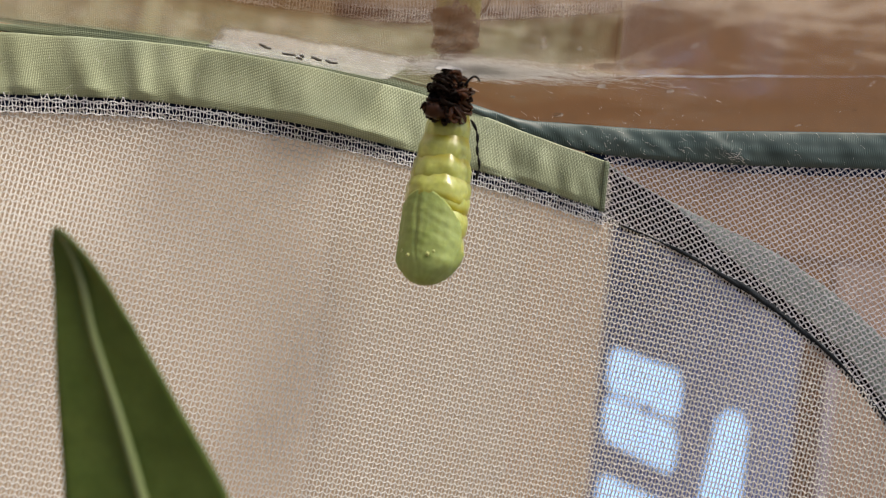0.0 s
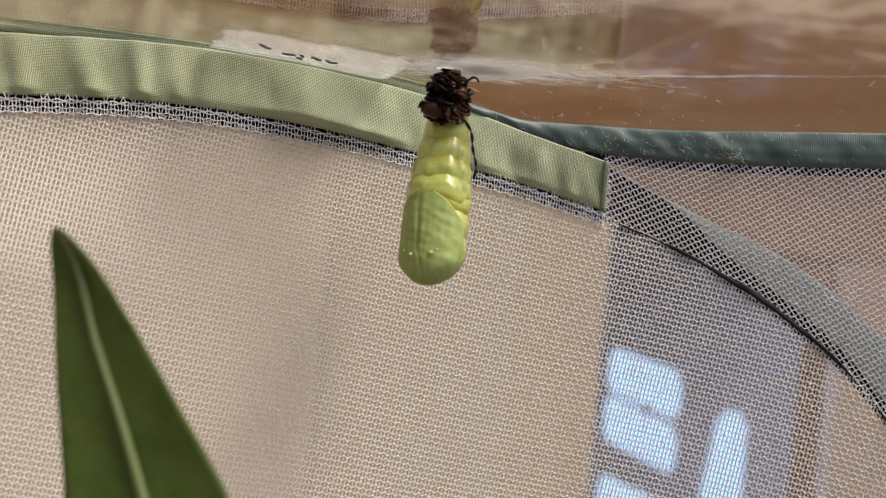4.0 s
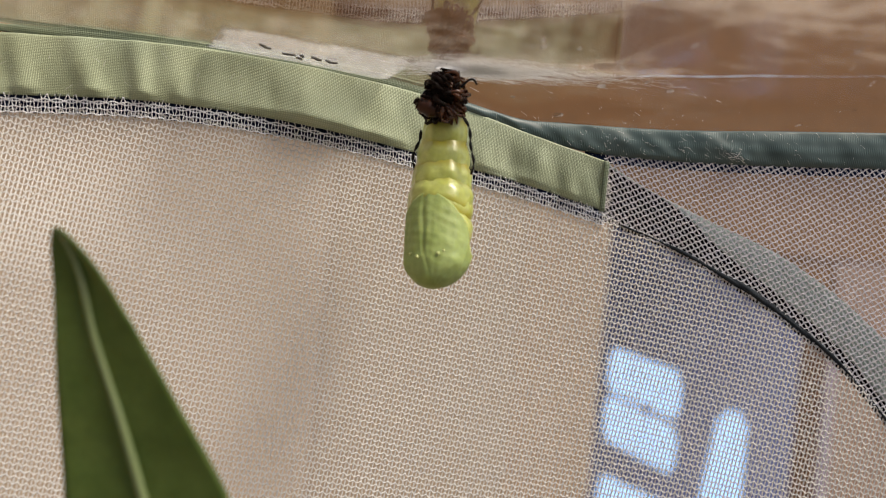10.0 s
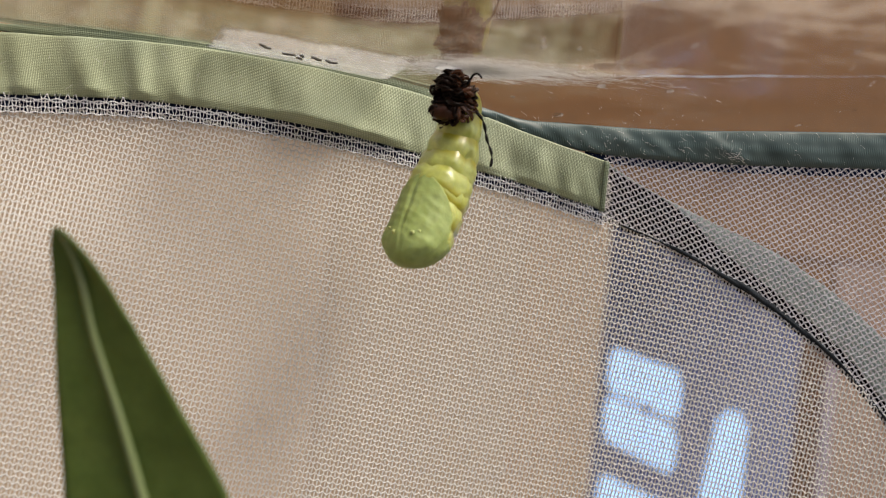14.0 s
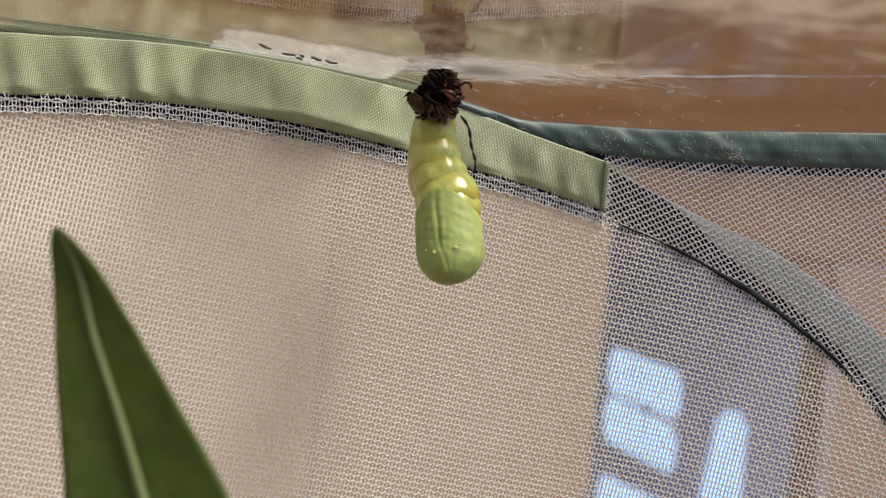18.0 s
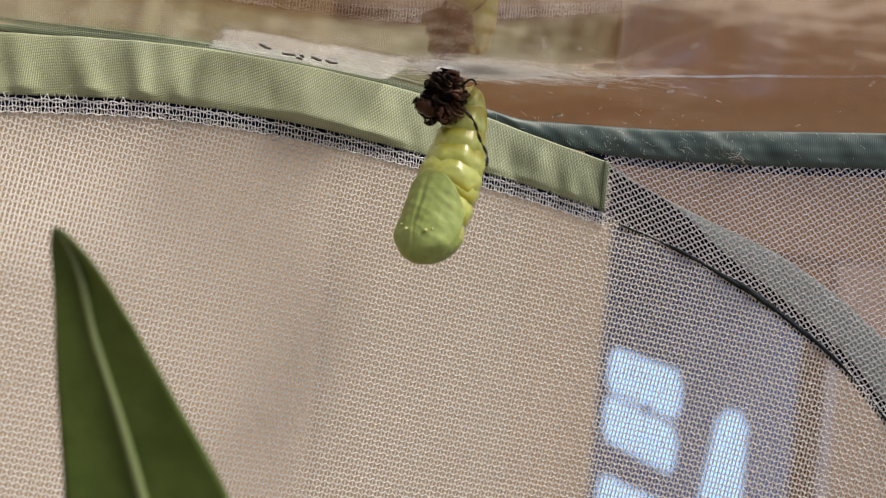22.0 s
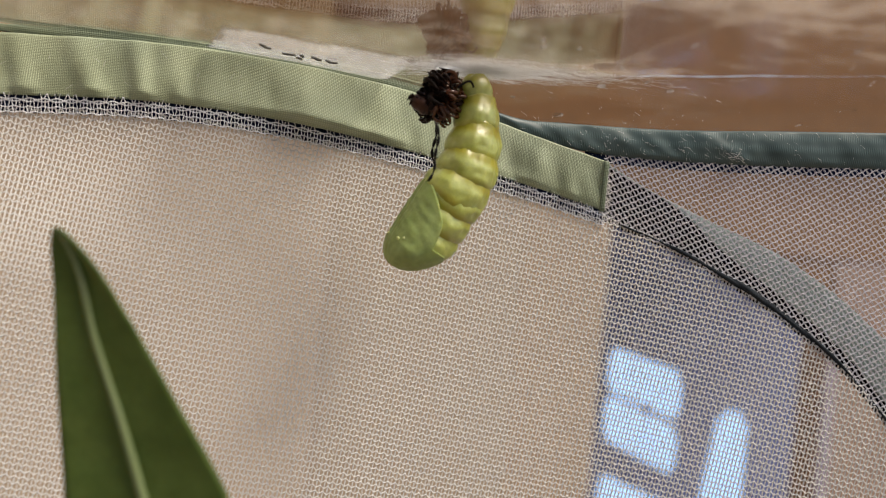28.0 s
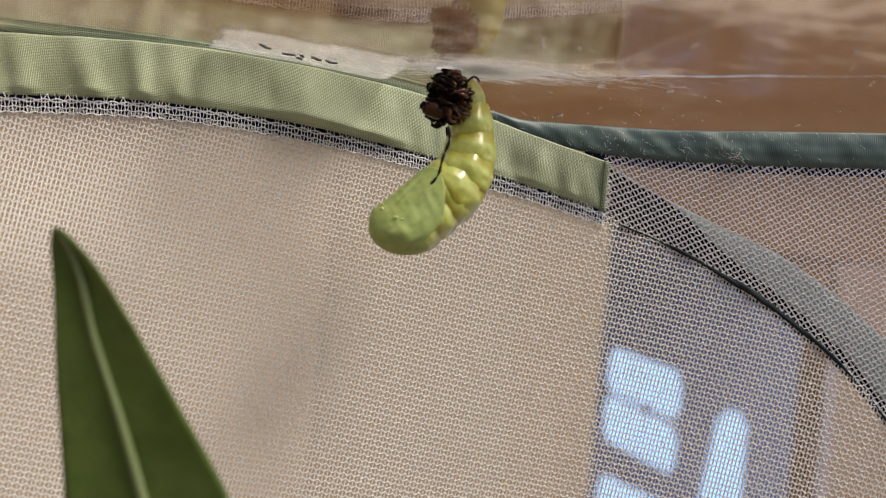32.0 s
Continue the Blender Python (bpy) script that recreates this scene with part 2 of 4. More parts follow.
def grid(name, points, material, parent=None, label="", uv=None, thick=0.0, closed=False):
    """A sheet through an array of points [rows, columns, 3], with uv in metres and a thickness along +y or along the normals."""
    pts = np.asarray(points, dtype=float)
    r, c = pts.shape[:2]
    idx = np.arange(r * c).reshape(r, c)
    quads = np.stack([idx[:-1, :-1], idx[:-1, 1:], idx[1:, 1:], idx[1:, :-1]], -1).reshape(-1, 4)
    if closed:
        seam = np.stack([idx[:-1, -1], idx[:-1, 0], idx[1:, 0], idx[1:, -1]], -1)
        quads = np.concatenate([quads, seam])
    me = bpy.data.meshes.new(name)
    me.from_pydata(pts.reshape(-1, 3).tolist(), [], quads.tolist())
    if uv is not None:
        layer = me.uv_layers.new(name="weave")
        flat = np.asarray(uv, dtype=float).reshape(-1, 2)
        loops = np.empty(len(me.loops), dtype=int)
        me.loops.foreach_get("vertex_index", loops)
        layer.data.foreach_set("uv", flat[loops].ravel())
    me.materials.append(material)
    me.polygons.foreach_set("use_smooth", [True] * len(me.polygons))
    ob = new(name, me)
    ob.parent = parent
    if label:
        ob["label"] = label
    if thick:
        s = ob.modifiers.new("thickness", "SOLIDIFY")
        s.thickness, s.offset = thick, 0
    return ob


def tubes(name, starts, ends, radii, material, parent=None, label="", sides=4, flat=False):
    """Straight thread pieces from starts to ends as one mesh of little prisms; flat ones are twisted threads with flat faces."""
    a, b = np.asarray(starts, float), np.asarray(ends, float)
    rad = np.broadcast_to(np.asarray(radii, float), (len(a),))
    d = b - a
    d /= np.linalg.norm(d, axis=1, keepdims=True) + 1e-12
    up = np.where(np.abs(d[:, 1:2]) > 0.9, np.array([[1.0, 0, 0]]), np.array([[0, 1.0, 0]]))
    e = np.cross(d, up)
    e /= np.linalg.norm(e, axis=1, keepdims=True) + 1e-12
    g = np.cross(d, e)
    rings = []
    for base in (a - d * rad[:, None] * 0.5, b + d * rad[:, None] * 0.5):
        for k in range(sides):
            w = 2 * math.pi * k / sides + (math.pi / 4 - 0.45 if flat else 0)
            rings.append(base + (e * math.cos(w) + g * math.sin(w)) * rad[:, None] * (1.1 if flat else 1))
    v = np.stack(rings, 1)                                    # pieces, 2 * sides, 3
    first = (np.arange(len(a)) * 2 * sides)[:, None]
    faces = []
    for k in range(sides):
        j = (k + 1) % sides
        faces.append(np.concatenate([first + k, first + j, first + sides + j, first + sides + k], 1))
    q = np.stack(faces, 1).reshape(-1, 4)
    me = bpy.data.meshes.new(name)
    me.vertices.add(v.shape[0] * v.shape[1])
    me.vertices.foreach_set("co", v.ravel())
    me.loops.add(q.size)
    me.loops.foreach_set("vertex_index", q.ravel().astype(np.int32))
    me.polygons.add(len(q))
    me.polygons.foreach_set("loop_start", np.arange(0, q.size, 4, dtype=np.int32))
    me.update(calc_edges=True)
    me.polygons.foreach_set("use_smooth", [not flat] * len(q))
    me.materials.append(material)
    ob = new(name, me)
    ob.parent = parent
    if label:
        ob["label"] = label
    return ob


def tube(bm, path, radii, sides=6):
    """A bent, tapering tube through path, added to bm."""
    path = [Vector(p) for p in path]
    rings = []
    for i, p in enumerate(path):
        d = (path[min(i + 1, len(path) - 1)] - path[max(i - 1, 0)]).normalized()
        e = d.orthogonal().normalized()
        if rings:
            e = (last - d * last.dot(d)).normalized()
        last = e
        g = d.cross(e)
        r = radii[i] if isinstance(radii, (list, tuple)) else radii
        rings.append([bm.verts.new(p + (e * math.cos(2 * math.pi * k / sides) + g * math.sin(2 * math.pi * k / sides)) * r)
                      for k in range(sides)])
    for a, b in zip(rings, rings[1:]):
        for k in range(sides):
            bm.faces.new((a[k], a[(k + 1) % sides], b[(k + 1) % sides], b[k]))
    bm.faces.new(rings[0][::-1])
    bm.faces.new(rings[-1])


def box(bm, x0, x1, y0, y1, z0, z1, bevel=0.0):
    made = bmesh.ops.create_cube(bm, size=1.0)["verts"]
    for v in made:
        v.co = Vector((x0 + (v.co.x + 0.5) * (x1 - x0), y0 + (v.co.y + 0.5) * (y1 - y0), z0 + (v.co.z + 0.5) * (z1 - z0)))
    if bevel:
        edges = list({e for v in made for e in v.link_edges})
        bmesh.ops.bevel(bm, geom=edges, offset=bevel, segments=2, affect="EDGES")


def flow(xs, ys):
    """A smooth curve y(x) through a few points (cubic Hermite)."""
    xs, ys = np.asarray(xs, float), np.asarray(ys, float)
    m = np.gradient(ys, xs)

    def at(x):
        x = np.asarray(x, float)
        i = np.clip(np.searchsorted(xs, x) - 1, 0, len(xs) - 2)
        h = xs[i + 1] - xs[i]
        t = np.clip((x - xs[i]) / h, -0.5, 1.5)
        return ((2 * t ** 3 - 3 * t ** 2 + 1) * ys[i] + (t ** 3 - 2 * t ** 2 + t) * h * m[i]
                + (-2 * t ** 3 + 3 * t ** 2) * ys[i + 1] + (t ** 3 - t ** 2) * h * m[i + 1])
    return at


# ---- the cage: plan and edges, in millimetres from the eye ----
LID = 27.5
wall_y = flow([-110, -70, -40, -12, 20, 60, 110], [112, 128.7, 134.5, 146, 153, 151.5, 147])
band_low = flow([-95, -72.5, -44.4, -19, 5.2, 15.5, 28], [14.0, 16.7, 18.7, 17.7, 14.2, 12.4, 9.5])
band_top = flow([-95, -73, -45, -20, -6.7, 4.3, 14.6, 27.3], [24.5, 26.2, 27.9, 27.5, 26.4, 24.2, 21.5, 18.3])
bind_top = flow([-95, -70, -42, -7, 4.2, 11.5, 20, 40, 60, 83, 110], [27.8, 28.1, 28.6, 27.4, 25.6, 24.3, 24.5, 25.1, 26.5, 27.9, 28.3])
bind_low = flow([-95, -42, -7, 4.3, 14.8, 24.2, 40.4, 51.4, 76.5, 110], [26.4, 27.0, 26.0, 24.0, 21.2, 19.9, 19.6, 19.9, 21.2, 22.5])
trim_top = flow([28, 36, 46.7, 62.3, 72.6, 79.6, 90, 110], [18.4, 14.4, 9.9, 3.6, -2.8, -8.4, -17, -34])
trim_low = flow([28, 42.2, 52.7, 63.2, 73.6, 80.9, 90, 110], [8.4, 3.5, -1.6, -7.7, -15.3, -23, -34, -58])


def world_mm(x, y, z):
    return np.stack([np.asarray(x, float) * MM, np.asarray(y, float) * MM, np.asarray(z, float) * MM + EYE.z], -1)


cage = tagged(new("butterfly_cage"), "pale net insect cage with sage green binding and clear lid", "insect cage")
cage.location = (0, 0.15, EYE.z - 0.06)
bpy.context.view_layer.update()


def hang(ob, parent=cage):
    """Keep a part built in world metres where it is, under its thing."""
    ob.parent = parent
    ob.matrix_parent_inverse = parent.matrix_world.inverted()
    return ob


def ribbon(name, x0, x1, low, top, out, material, label, rows=14, cols=200, puff=0.6, ripple=0.35, fray=0.0, lean=0.0, slant=0.2, rim=0.35, turn=0.0, pleats=()):
    """A sewn fabric ribbon between two edge curves on the cage wall, puffed and rippled."""
    xs = np.linspace(x0, x1, cols)
    v = np.linspace(0, 1, rows)
    X = np.repeat(xs[None], rows, 0)
    lo, hi = low(xs), top(xs)
    Z = lo[None] + (hi - lo)[None] * v[:, None]
    rip = np.array([[noise.noise(Vector((x * 0.13, q * 0.8, 3.1))) + 0.5 * noise.noise(Vector((x * 0.37 + q * slant, q * 1.3, 9.7)))
                     for x in xs] for q in v])
    wave = np.sin(math.pi * v)[:, None]
    lean = lean - turn * np.clip((X - 6) / 20, 0, 1) ** 2 * (3 - 2 * np.clip((X - 6) / 20, 0, 1))
    Y = wall_y(X) + out + lean * v[:, None] - puff * wave ** 0.6 - ripple * rip * (rim + (1 - rim) * np.sin(math.pi * v ** 0.7)[:, None])
    for at, width, high, slope in pleats:                       # gathered folds, deepest at the seam
        d = (X - at - slope * (v[:, None] - 0.3)) / width
        Y = Y - high * np.exp(-d * d) * (1 - 0.75 * v[:, None]) * np.clip(v[:, None] / 0.12, 0.25, 1)
    if fray:
        X = X + np.where(np.arange(cols) == cols - 1, 1, 0)[None] * fray * np.array([noise.noise(Vector((0, q * 9, 1))) for q in v])[:, None]
    ob = grid(name, world_mm(X, Y, Z), material, label=label, uv=np.stack([X * MM, (Z - lo[None]) * MM], -1), thick=0.25 * MM)
    return hang(ob)


ribbon("band", -100, 28.0, band_low, band_top, -0.7, BAND, "sage green sewn fabric band", fray=0.25, lean=0.5, ripple=0.9, puff=0.12, rim=0.06, turn=1.5, rows=28, cols=420,
       pleats=((-66, 2.0, 1.0, -1.5), (-56.5, 2.0, 1.5, -3.0), (-48.8, 1.6, 1.5, -2.2), (-43.5, 1.5, 0.7, -2.5), (-39.5, 2.0, 0.7, -0.5), (-24.5, 3.4, 1.4, 0.6), (-22.0, 9.5, 2.9, 0.5), (-19.0, 2.4, 0.9, 1.6),
               (-12.0, 3.0, 1.0, -1.0), (7.0, 2.5, 0.8, 1.5), (15.0, 3.2, 1.0, 2.5), (22.0, 2.4, 0.8, 1.5)))
ribbon("top_edge", -100, -1.5, bind_low, lambda x: np.minimum(bind_top(x) + 0.5, band_top(x) + np.interp(x, [-75, -40, -12, 5], [1.5, 1.2, 1.3, 1.5])), 0.6, EDGE, "dull green woven edge above the band", ripple=0.15, puff=0.2)
ribbon("top_binding", -2.5, 105, bind_low, bind_top, 0.1, BIND, "dark teal folded edge binding", ripple=0.5, puff=0.5, slant=1.2, rows=24, cols=300,
       pleats=((12, 2.2, 0.3, -6.0), (33, 2.8, 0.55, -9.0), (38, 1.8, 0.25, -8.0), (50, 2.0, 0.4, -9.0), (62, 4.0, 0.3, -12.0)))
fold = flow([28, 34, 40, 44, 48.5, 57, 70, 110], [0.99, 0.985, 0.97, 0.84, 0.60, 0.40, 0.28, 0.2])     # how much of the trim is turned under and black for shade


def fold_line(x):
    return trim_low(x) + (trim_top(x) - trim_low(x)) * fold(x)


ribbon("arch_trim", 28.4, 105, lambda x: fold_line(x) - 0.3, trim_top, 1.0, TRIM, "grey-green trim tape behind the net", puff=0.3, ripple=0.4, lean=1.5)
# the deep shade on the turned-under face, put in as a black sheet
ribbon("arch_shade", 28.0, 105, lambda x: trim_low(x) - 0.5, fold_line, 2.0, SHADE_TAPE, "turned-under face of the arch trim with its shade as black", puff=0.2)
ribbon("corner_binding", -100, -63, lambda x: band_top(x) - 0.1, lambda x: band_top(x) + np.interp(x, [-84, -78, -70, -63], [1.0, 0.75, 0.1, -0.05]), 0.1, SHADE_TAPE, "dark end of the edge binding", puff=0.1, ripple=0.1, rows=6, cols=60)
# bunched edge and its ragged shadow, both put into one charcoal strip
ribbon("arch_edge_shade", 31.5, 105, lambda x: trim_low(x) - 0.1 - 0.008 * (x - 28), lambda x: trim_low(x) + 0.12 + 1.1 * np.exp(-((x - 57) / 14) ** 2), 0.5, EDGE_SHADE, "dark bunched edge along the arch with its shadow in the colour", puff=0.5, ripple=0.9, slant=3.0, rows=10, cols=260)
ribbon("seam_backing", -100, 28.5, lambda x: band_low(x) - 2.5, lambda x: band_low(x) + 0.5, 0.7, NAVY, "navy tape behind the seam", puff=0.1, ripple=0.05)
ribbon("binding_backing", 24, 105, lambda x: bind_low(x) - 1.4, lambda x: bind_low(x) + 0.5, 0.7, NAVY, "navy tape behind the seam", puff=0.1, ripple=0.05)


# ---- net ----
def net(name, keep, tilt, period, pitch, box_, material, label, thick=0.098, thin=0.046, out=0.0, seed=1, bend=0.0, bend_at=0.0, shear=0.0, amp=0.19, belly=0.0):
    """Knitted net on the cage wall: stepped weft rows, brick-wise offset, joined by pairs of fine warp threads."""
    x0, x1, z0, z1 = box_
    c, s = math.cos(radians(tilt)), math.sin(radians(tilt))
    cx, cz, half = (x0 + x1) / 2, (z0 + z1) / 2, math.hypot(x1 - x0, z1 - z0) / 2 + 20
    cols, rows = np.arange(-half, half, period / 6), np.arange(-half, half, pitch)
    U, V = np.meshgrid(cols, rows)
    phase = (np.arange(len(cols))[None] + 3 * (np.arange(len(rows)) % 2)[:, None]) % 6
    wob = np.random.default_rng(seed)
    V = V + np.choose(phase, [-amp, -amp * 0.9, -0.1 * amp, amp, amp * 0.9, 0.1 * amp]) * pitch
    U = U + wob.normal(0, 0.022, U.shape) * period
    V = V + wob.normal(0, 0.020, V.shape) * pitch

    def place(u, v):
        x, z = cx + (u + shear * v) * c + v * s, cz - u * s + v * c
        return x, z + 0.6 * np.sin(x * 0.07 + 1.0) * np.sin(z * 0.05) + bend * (x - bend_at) ** 2

    def lift_up(u, v, more=0.0):
        x, z = place(u, v)
        y = wall_y(x) + out + more
        q, r = np.clip((-26 - x) / 42, 0, 1), np.clip((band_low(x) - 2.2 - z) / 26, 0, 1)
        slack = 1 - belly * q * q * (3 - 2 * q) * r * r * (3 - 2 * r) / y       # loose cloth that bellies inwards
        return world_mm(x * slack, y * slack, z * slack)

    def inside(u0, v0, u1, v1):
        x, z = place((u0 + u1) / 2, (v0 + v1) / 2)
        return (x > x0) & (x < x1) & (z > z0) & (z < z1) & keep(x, z)

    A, B, R = [], [], []

    def lay(u0, v0, u1, v1, radius, more=0.0):
        ok = inside(u0, v0, u1, v1)
        A.append(lift_up(u0, v0, more)[ok])
        B.append(lift_up(u1, v1, more)[ok])
        R.append(radius * MM * (1 + wob.normal(0, 0.10, ok.sum())))

    lay(U[:, :-1].ravel(), V[:, :-1].ravel(), U[:, 1:].ravel(), V[:, 1:].ravel(), thick)
    # pairs of fine threads from row to row, every half period
    for j, aside, radius in ((0, 0.045, thin), (1, -0.045, thin), (3, 0.045, thin), (4, -0.045, thin)):
        pick = phase[1:] == j
        lay(U[1:][pick] + aside * period, V[1:][pick], U[:-1][pick] + aside * period * 0.4, V[:-1][pick], radius, 0.05)
    ob = tubes(name, np.concatenate(A), np.concatenate(B), np.concatenate(R), material, label=label, sides=4, flat=True)
    ob["kind"] = "stuff"
    return hang(ob)


def edge_low(x):
    return np.where(x < 28.3, band_low(x) - 1.9, trim_low(x) + 0.4)


net("door_net", lambda x, z: z < edge_low(x), 9.0, 1.28, 0.95, (-92, 100, -58, 22), THREAD, "pale knitted net of the door panel", thick=0.104, thin=0.062, amp=0.19, belly=9.0)
net("arch_net", lambda x, z: (z > trim_low(x) - 0.3) & (z < bind_low(x) + 0.4), -32.0, 1.45, 0.92, (27.6, 104, -60, 26), THREAD_SHADED,
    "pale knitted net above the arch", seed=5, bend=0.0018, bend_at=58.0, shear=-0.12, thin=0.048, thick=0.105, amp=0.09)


def lace(name, x0, x1, edge, chains, step, material, label, seed, front=0.0, fine=1.0, stubs=True):
    """The doubled net along a sewn edge: wavy chains that follow the edge, with leaning bars between them that leave open gaps."""
    wob = random.Random(seed)
    n = int((x1 - x0) / step)
    A, B, R = [], [], []

    def at(x, off):
        return world_mm(x, float(wall_y(x)) - 0.3 + front * min(0, -0.5 * (off + 2.3) / 2.2) + wob.uniform(-0.06, 0.06), float(edge(x)) + off)

    for j, off in enumerate(chains):
        row = [at(x0 + step * k + wob.uniform(-0.05, 0.05), off + (0.10 if (k // 2 + j) % 2 else -0.10) + wob.uniform(-0.05, 0.05)) for k in range(n)]
        for p, q in zip(row, row[1:]):
            A.append(p); B.append(q); R.append(0.088 * fine * MM)
        top = chains[j - 1] if j else 0.25
        if j or stubs:
            for k in range(1, n - 1):
                x = x0 + step * k + wob.uniform(-0.05, 0.05)
                lean = (0.17 if k % 2 else -0.17) * step * wob.uniform(0.7, 1.3)
                if j == 0:
                    lean *= 1.8
                    if wob.random() < 0.3:
                        continue
                A.append(at(x + lean, top)); B.append(at(x - lean, off)); R.append(wob.uniform(0.06, 0.095) * fine * MM)
    ob = tubes(name, A, B, R, material, label=label, sides=4)
    ob["kind"] = "stuff"
    return hang(ob)


lace("seam_net", -96, 29, band_low, (-0.55, -0.85, -1.7, -2.5), 0.5, SEAM, "doubled white net along the band's seam", 3, front=1.0)


def stitches():
    """Dark thread along the lower edge of the band."""
    rng = random.Random(21)
    A, B = [], []
    x = -96.0
    while x < 27.5:
        run = rng.uniform(1.5, 2.6)
        y, z = float(wall_y(x)) - 0.8, float(band_low(x)) + 0.02
        A.append(world_mm(x, y, z)); B.append(world_mm(x + run, float(wall_y(x + run)) - 0.8, float(band_low(x + run)) + 0.05))
        A.append(world_mm(x, y - 0.12, z - 0.12)); B.append(world_mm(x + 0.12, y - 0.1, z + 0.30))
        x += run + rng.uniform(0.5, 1.4)
    return hang(tubes("stitching", A, B, 0.095 * MM, STITCH, label="dark stitching along the band"))


stitches()


def band_end():
    """The turned hem at the band's cut end and the threads that fray from it."""
    xs = np.linspace(27.2, 28.1, 8)
    v = np.linspace(-0.02, 1.0, 14)
    X = np.repeat(xs[None], 14, 0) + 0.12 * np.array([noise.noise(Vector((0, q * 7, 3))) for q in v])[:, None]
    lo, hi = band_low(xs) - 0.1, band_top(xs) + 0.05
    Z = lo[None] + (hi - lo)[None] * v[:, None]
    Y = wall_y(X) - 0.88 - 1.0 * v[:, None] - 0.12 * np.sin(math.pi * np.clip(v, 0, 1))[:, None] ** 0.6 - 0.12 * np.sin(np.linspace(0, math.pi, 8))[None]
    hang(grid("hem", world_mm(X, Y, Z), EDGE, label="turned hem of the band", uv=np.stack([X * MM, Z * MM], -1), thick=0.2 * MM))
    rng = random.Random(31)
    A, B, R = [], [], []
    for i in range(70):
        low = i % 3 == 0
        x = rng.uniform(20, 28) if low else 28.1
        q = 0.0 if low else min(1.0, abs(rng.gauss(0, 0.45)))
        z = float(band_low(x)) + q * float(band_top(x) - band_low(x))
        a = rng.uniform(-1.2, 1.2) if not low else rng.uniform(-2.2, -0.9)
        p = Vector((x, float(wall_y(x)) - 0.7, z))
        for k in range(2):
            n = rng.uniform(0.25, 0.9)
            q_ = p + Vector((math.cos(a) * n, rng.uniform(-0.2, 0.2), math.sin(a) * n))
            A.append(world_mm(*p)); B.append(world_mm(*q_)); R.append(rng.uniform(0.02, 0.04) * MM)
            p, a = q_, a + rng.uniform(-0.8, 0.8)
    ob = tubes("fray", A, B, R, LINT, label="frayed pale threads at the cut end", sides=3)
    ob["kind"] = "stuff"
    hang(ob)


band_end()

# ---- clear lid ----
def lid_crease(x):
    return np.interp(x, [-100, -5, 3, 22, 42, 55, 108], [118, 130.5, 130.3, 124, 114.8, 109.2, 88])


def lid_z(x, y):
    c, b = float(lid_crease(x)), float(wall_y(x)) + 0.6
    q = min(1, max(0, (y - c) / (b - c)))
    return LID + (float(bind_top(x)) + 0.1 - LID) * q ** 1.15


def lid_sheet():
    xs, vs = np.linspace(-100, 108, 150), np.linspace(0, 1, 110)
    crease = lid_crease(xs)
    back = wall_y(xs) + 0.6
    top = bind_top(xs) + 0.1
    X = np.repeat(xs[None], len(vs), 0)
    cut = 0.7
    Y = np.where(vs[:, None] < cut, -70 + (crease + 70)[None] * (vs[:, None] / cut), crease[None] + (back - crease)[None] * ((vs[:, None] - cut) / (1 - cut)))
    q = np.clip((vs[:, None] - cut) / (1 - cut), 0, 1)
    Z = LID + (top[None] - LID) * q ** 1.15
    wob = np.array([[noise.noise(Vector((x * 0.05, y * 0.035, 4.0))) for x, y in zip(rx, ry)] for rx, ry in zip(X, Y)])
    Z = Z + 0.10 * wob * (1 - q) - 0.18 * np.exp(-((Y - crease[None]) / 1.3) ** 2) * (X > -8)
    ob = grid("lid", world_mm(X, Y, Z), VINYL, label="clear scuffed plastic lid", thick=0.3 * MM)
    ob.visible_shadow = False
    ob.data.materials.append(VINYL_CLEAR)
    for poly in ob.data.polygons:                              # beyond the crease the sheet is not scuffed
        c = poly.center / MM
        if c.x > 0 and c.y > float(lid_crease(c.x)) + 0.5:
            poly.material_index = 1
    return hang(ob)


lid_sheet()


def lid_glint():
    """The glint that runs along the lid's crease, put in as a bluish tube."""
    bm = bmesh.new()
    xs = np.linspace(17, 84, 110)
    path = [Vector(world_mm(x, float(lid_crease(x)), LID - 0.2 + 0.05 * math.sin(x * 0.5))) for x in xs]
    tube(bm, path, [(0.026 + 0.12 * math.exp(-((x - 35) / 9.0) ** 4) * (0.75 + 0.25 * math.sin(x * 1.7)) + 0.012 * math.sin(x * 2.9)) * MM for x in xs], 8)
    hang(part("fold", bm, FOLD_GLINT, label="bluish glint put along the lid crease"))


lid_glint()


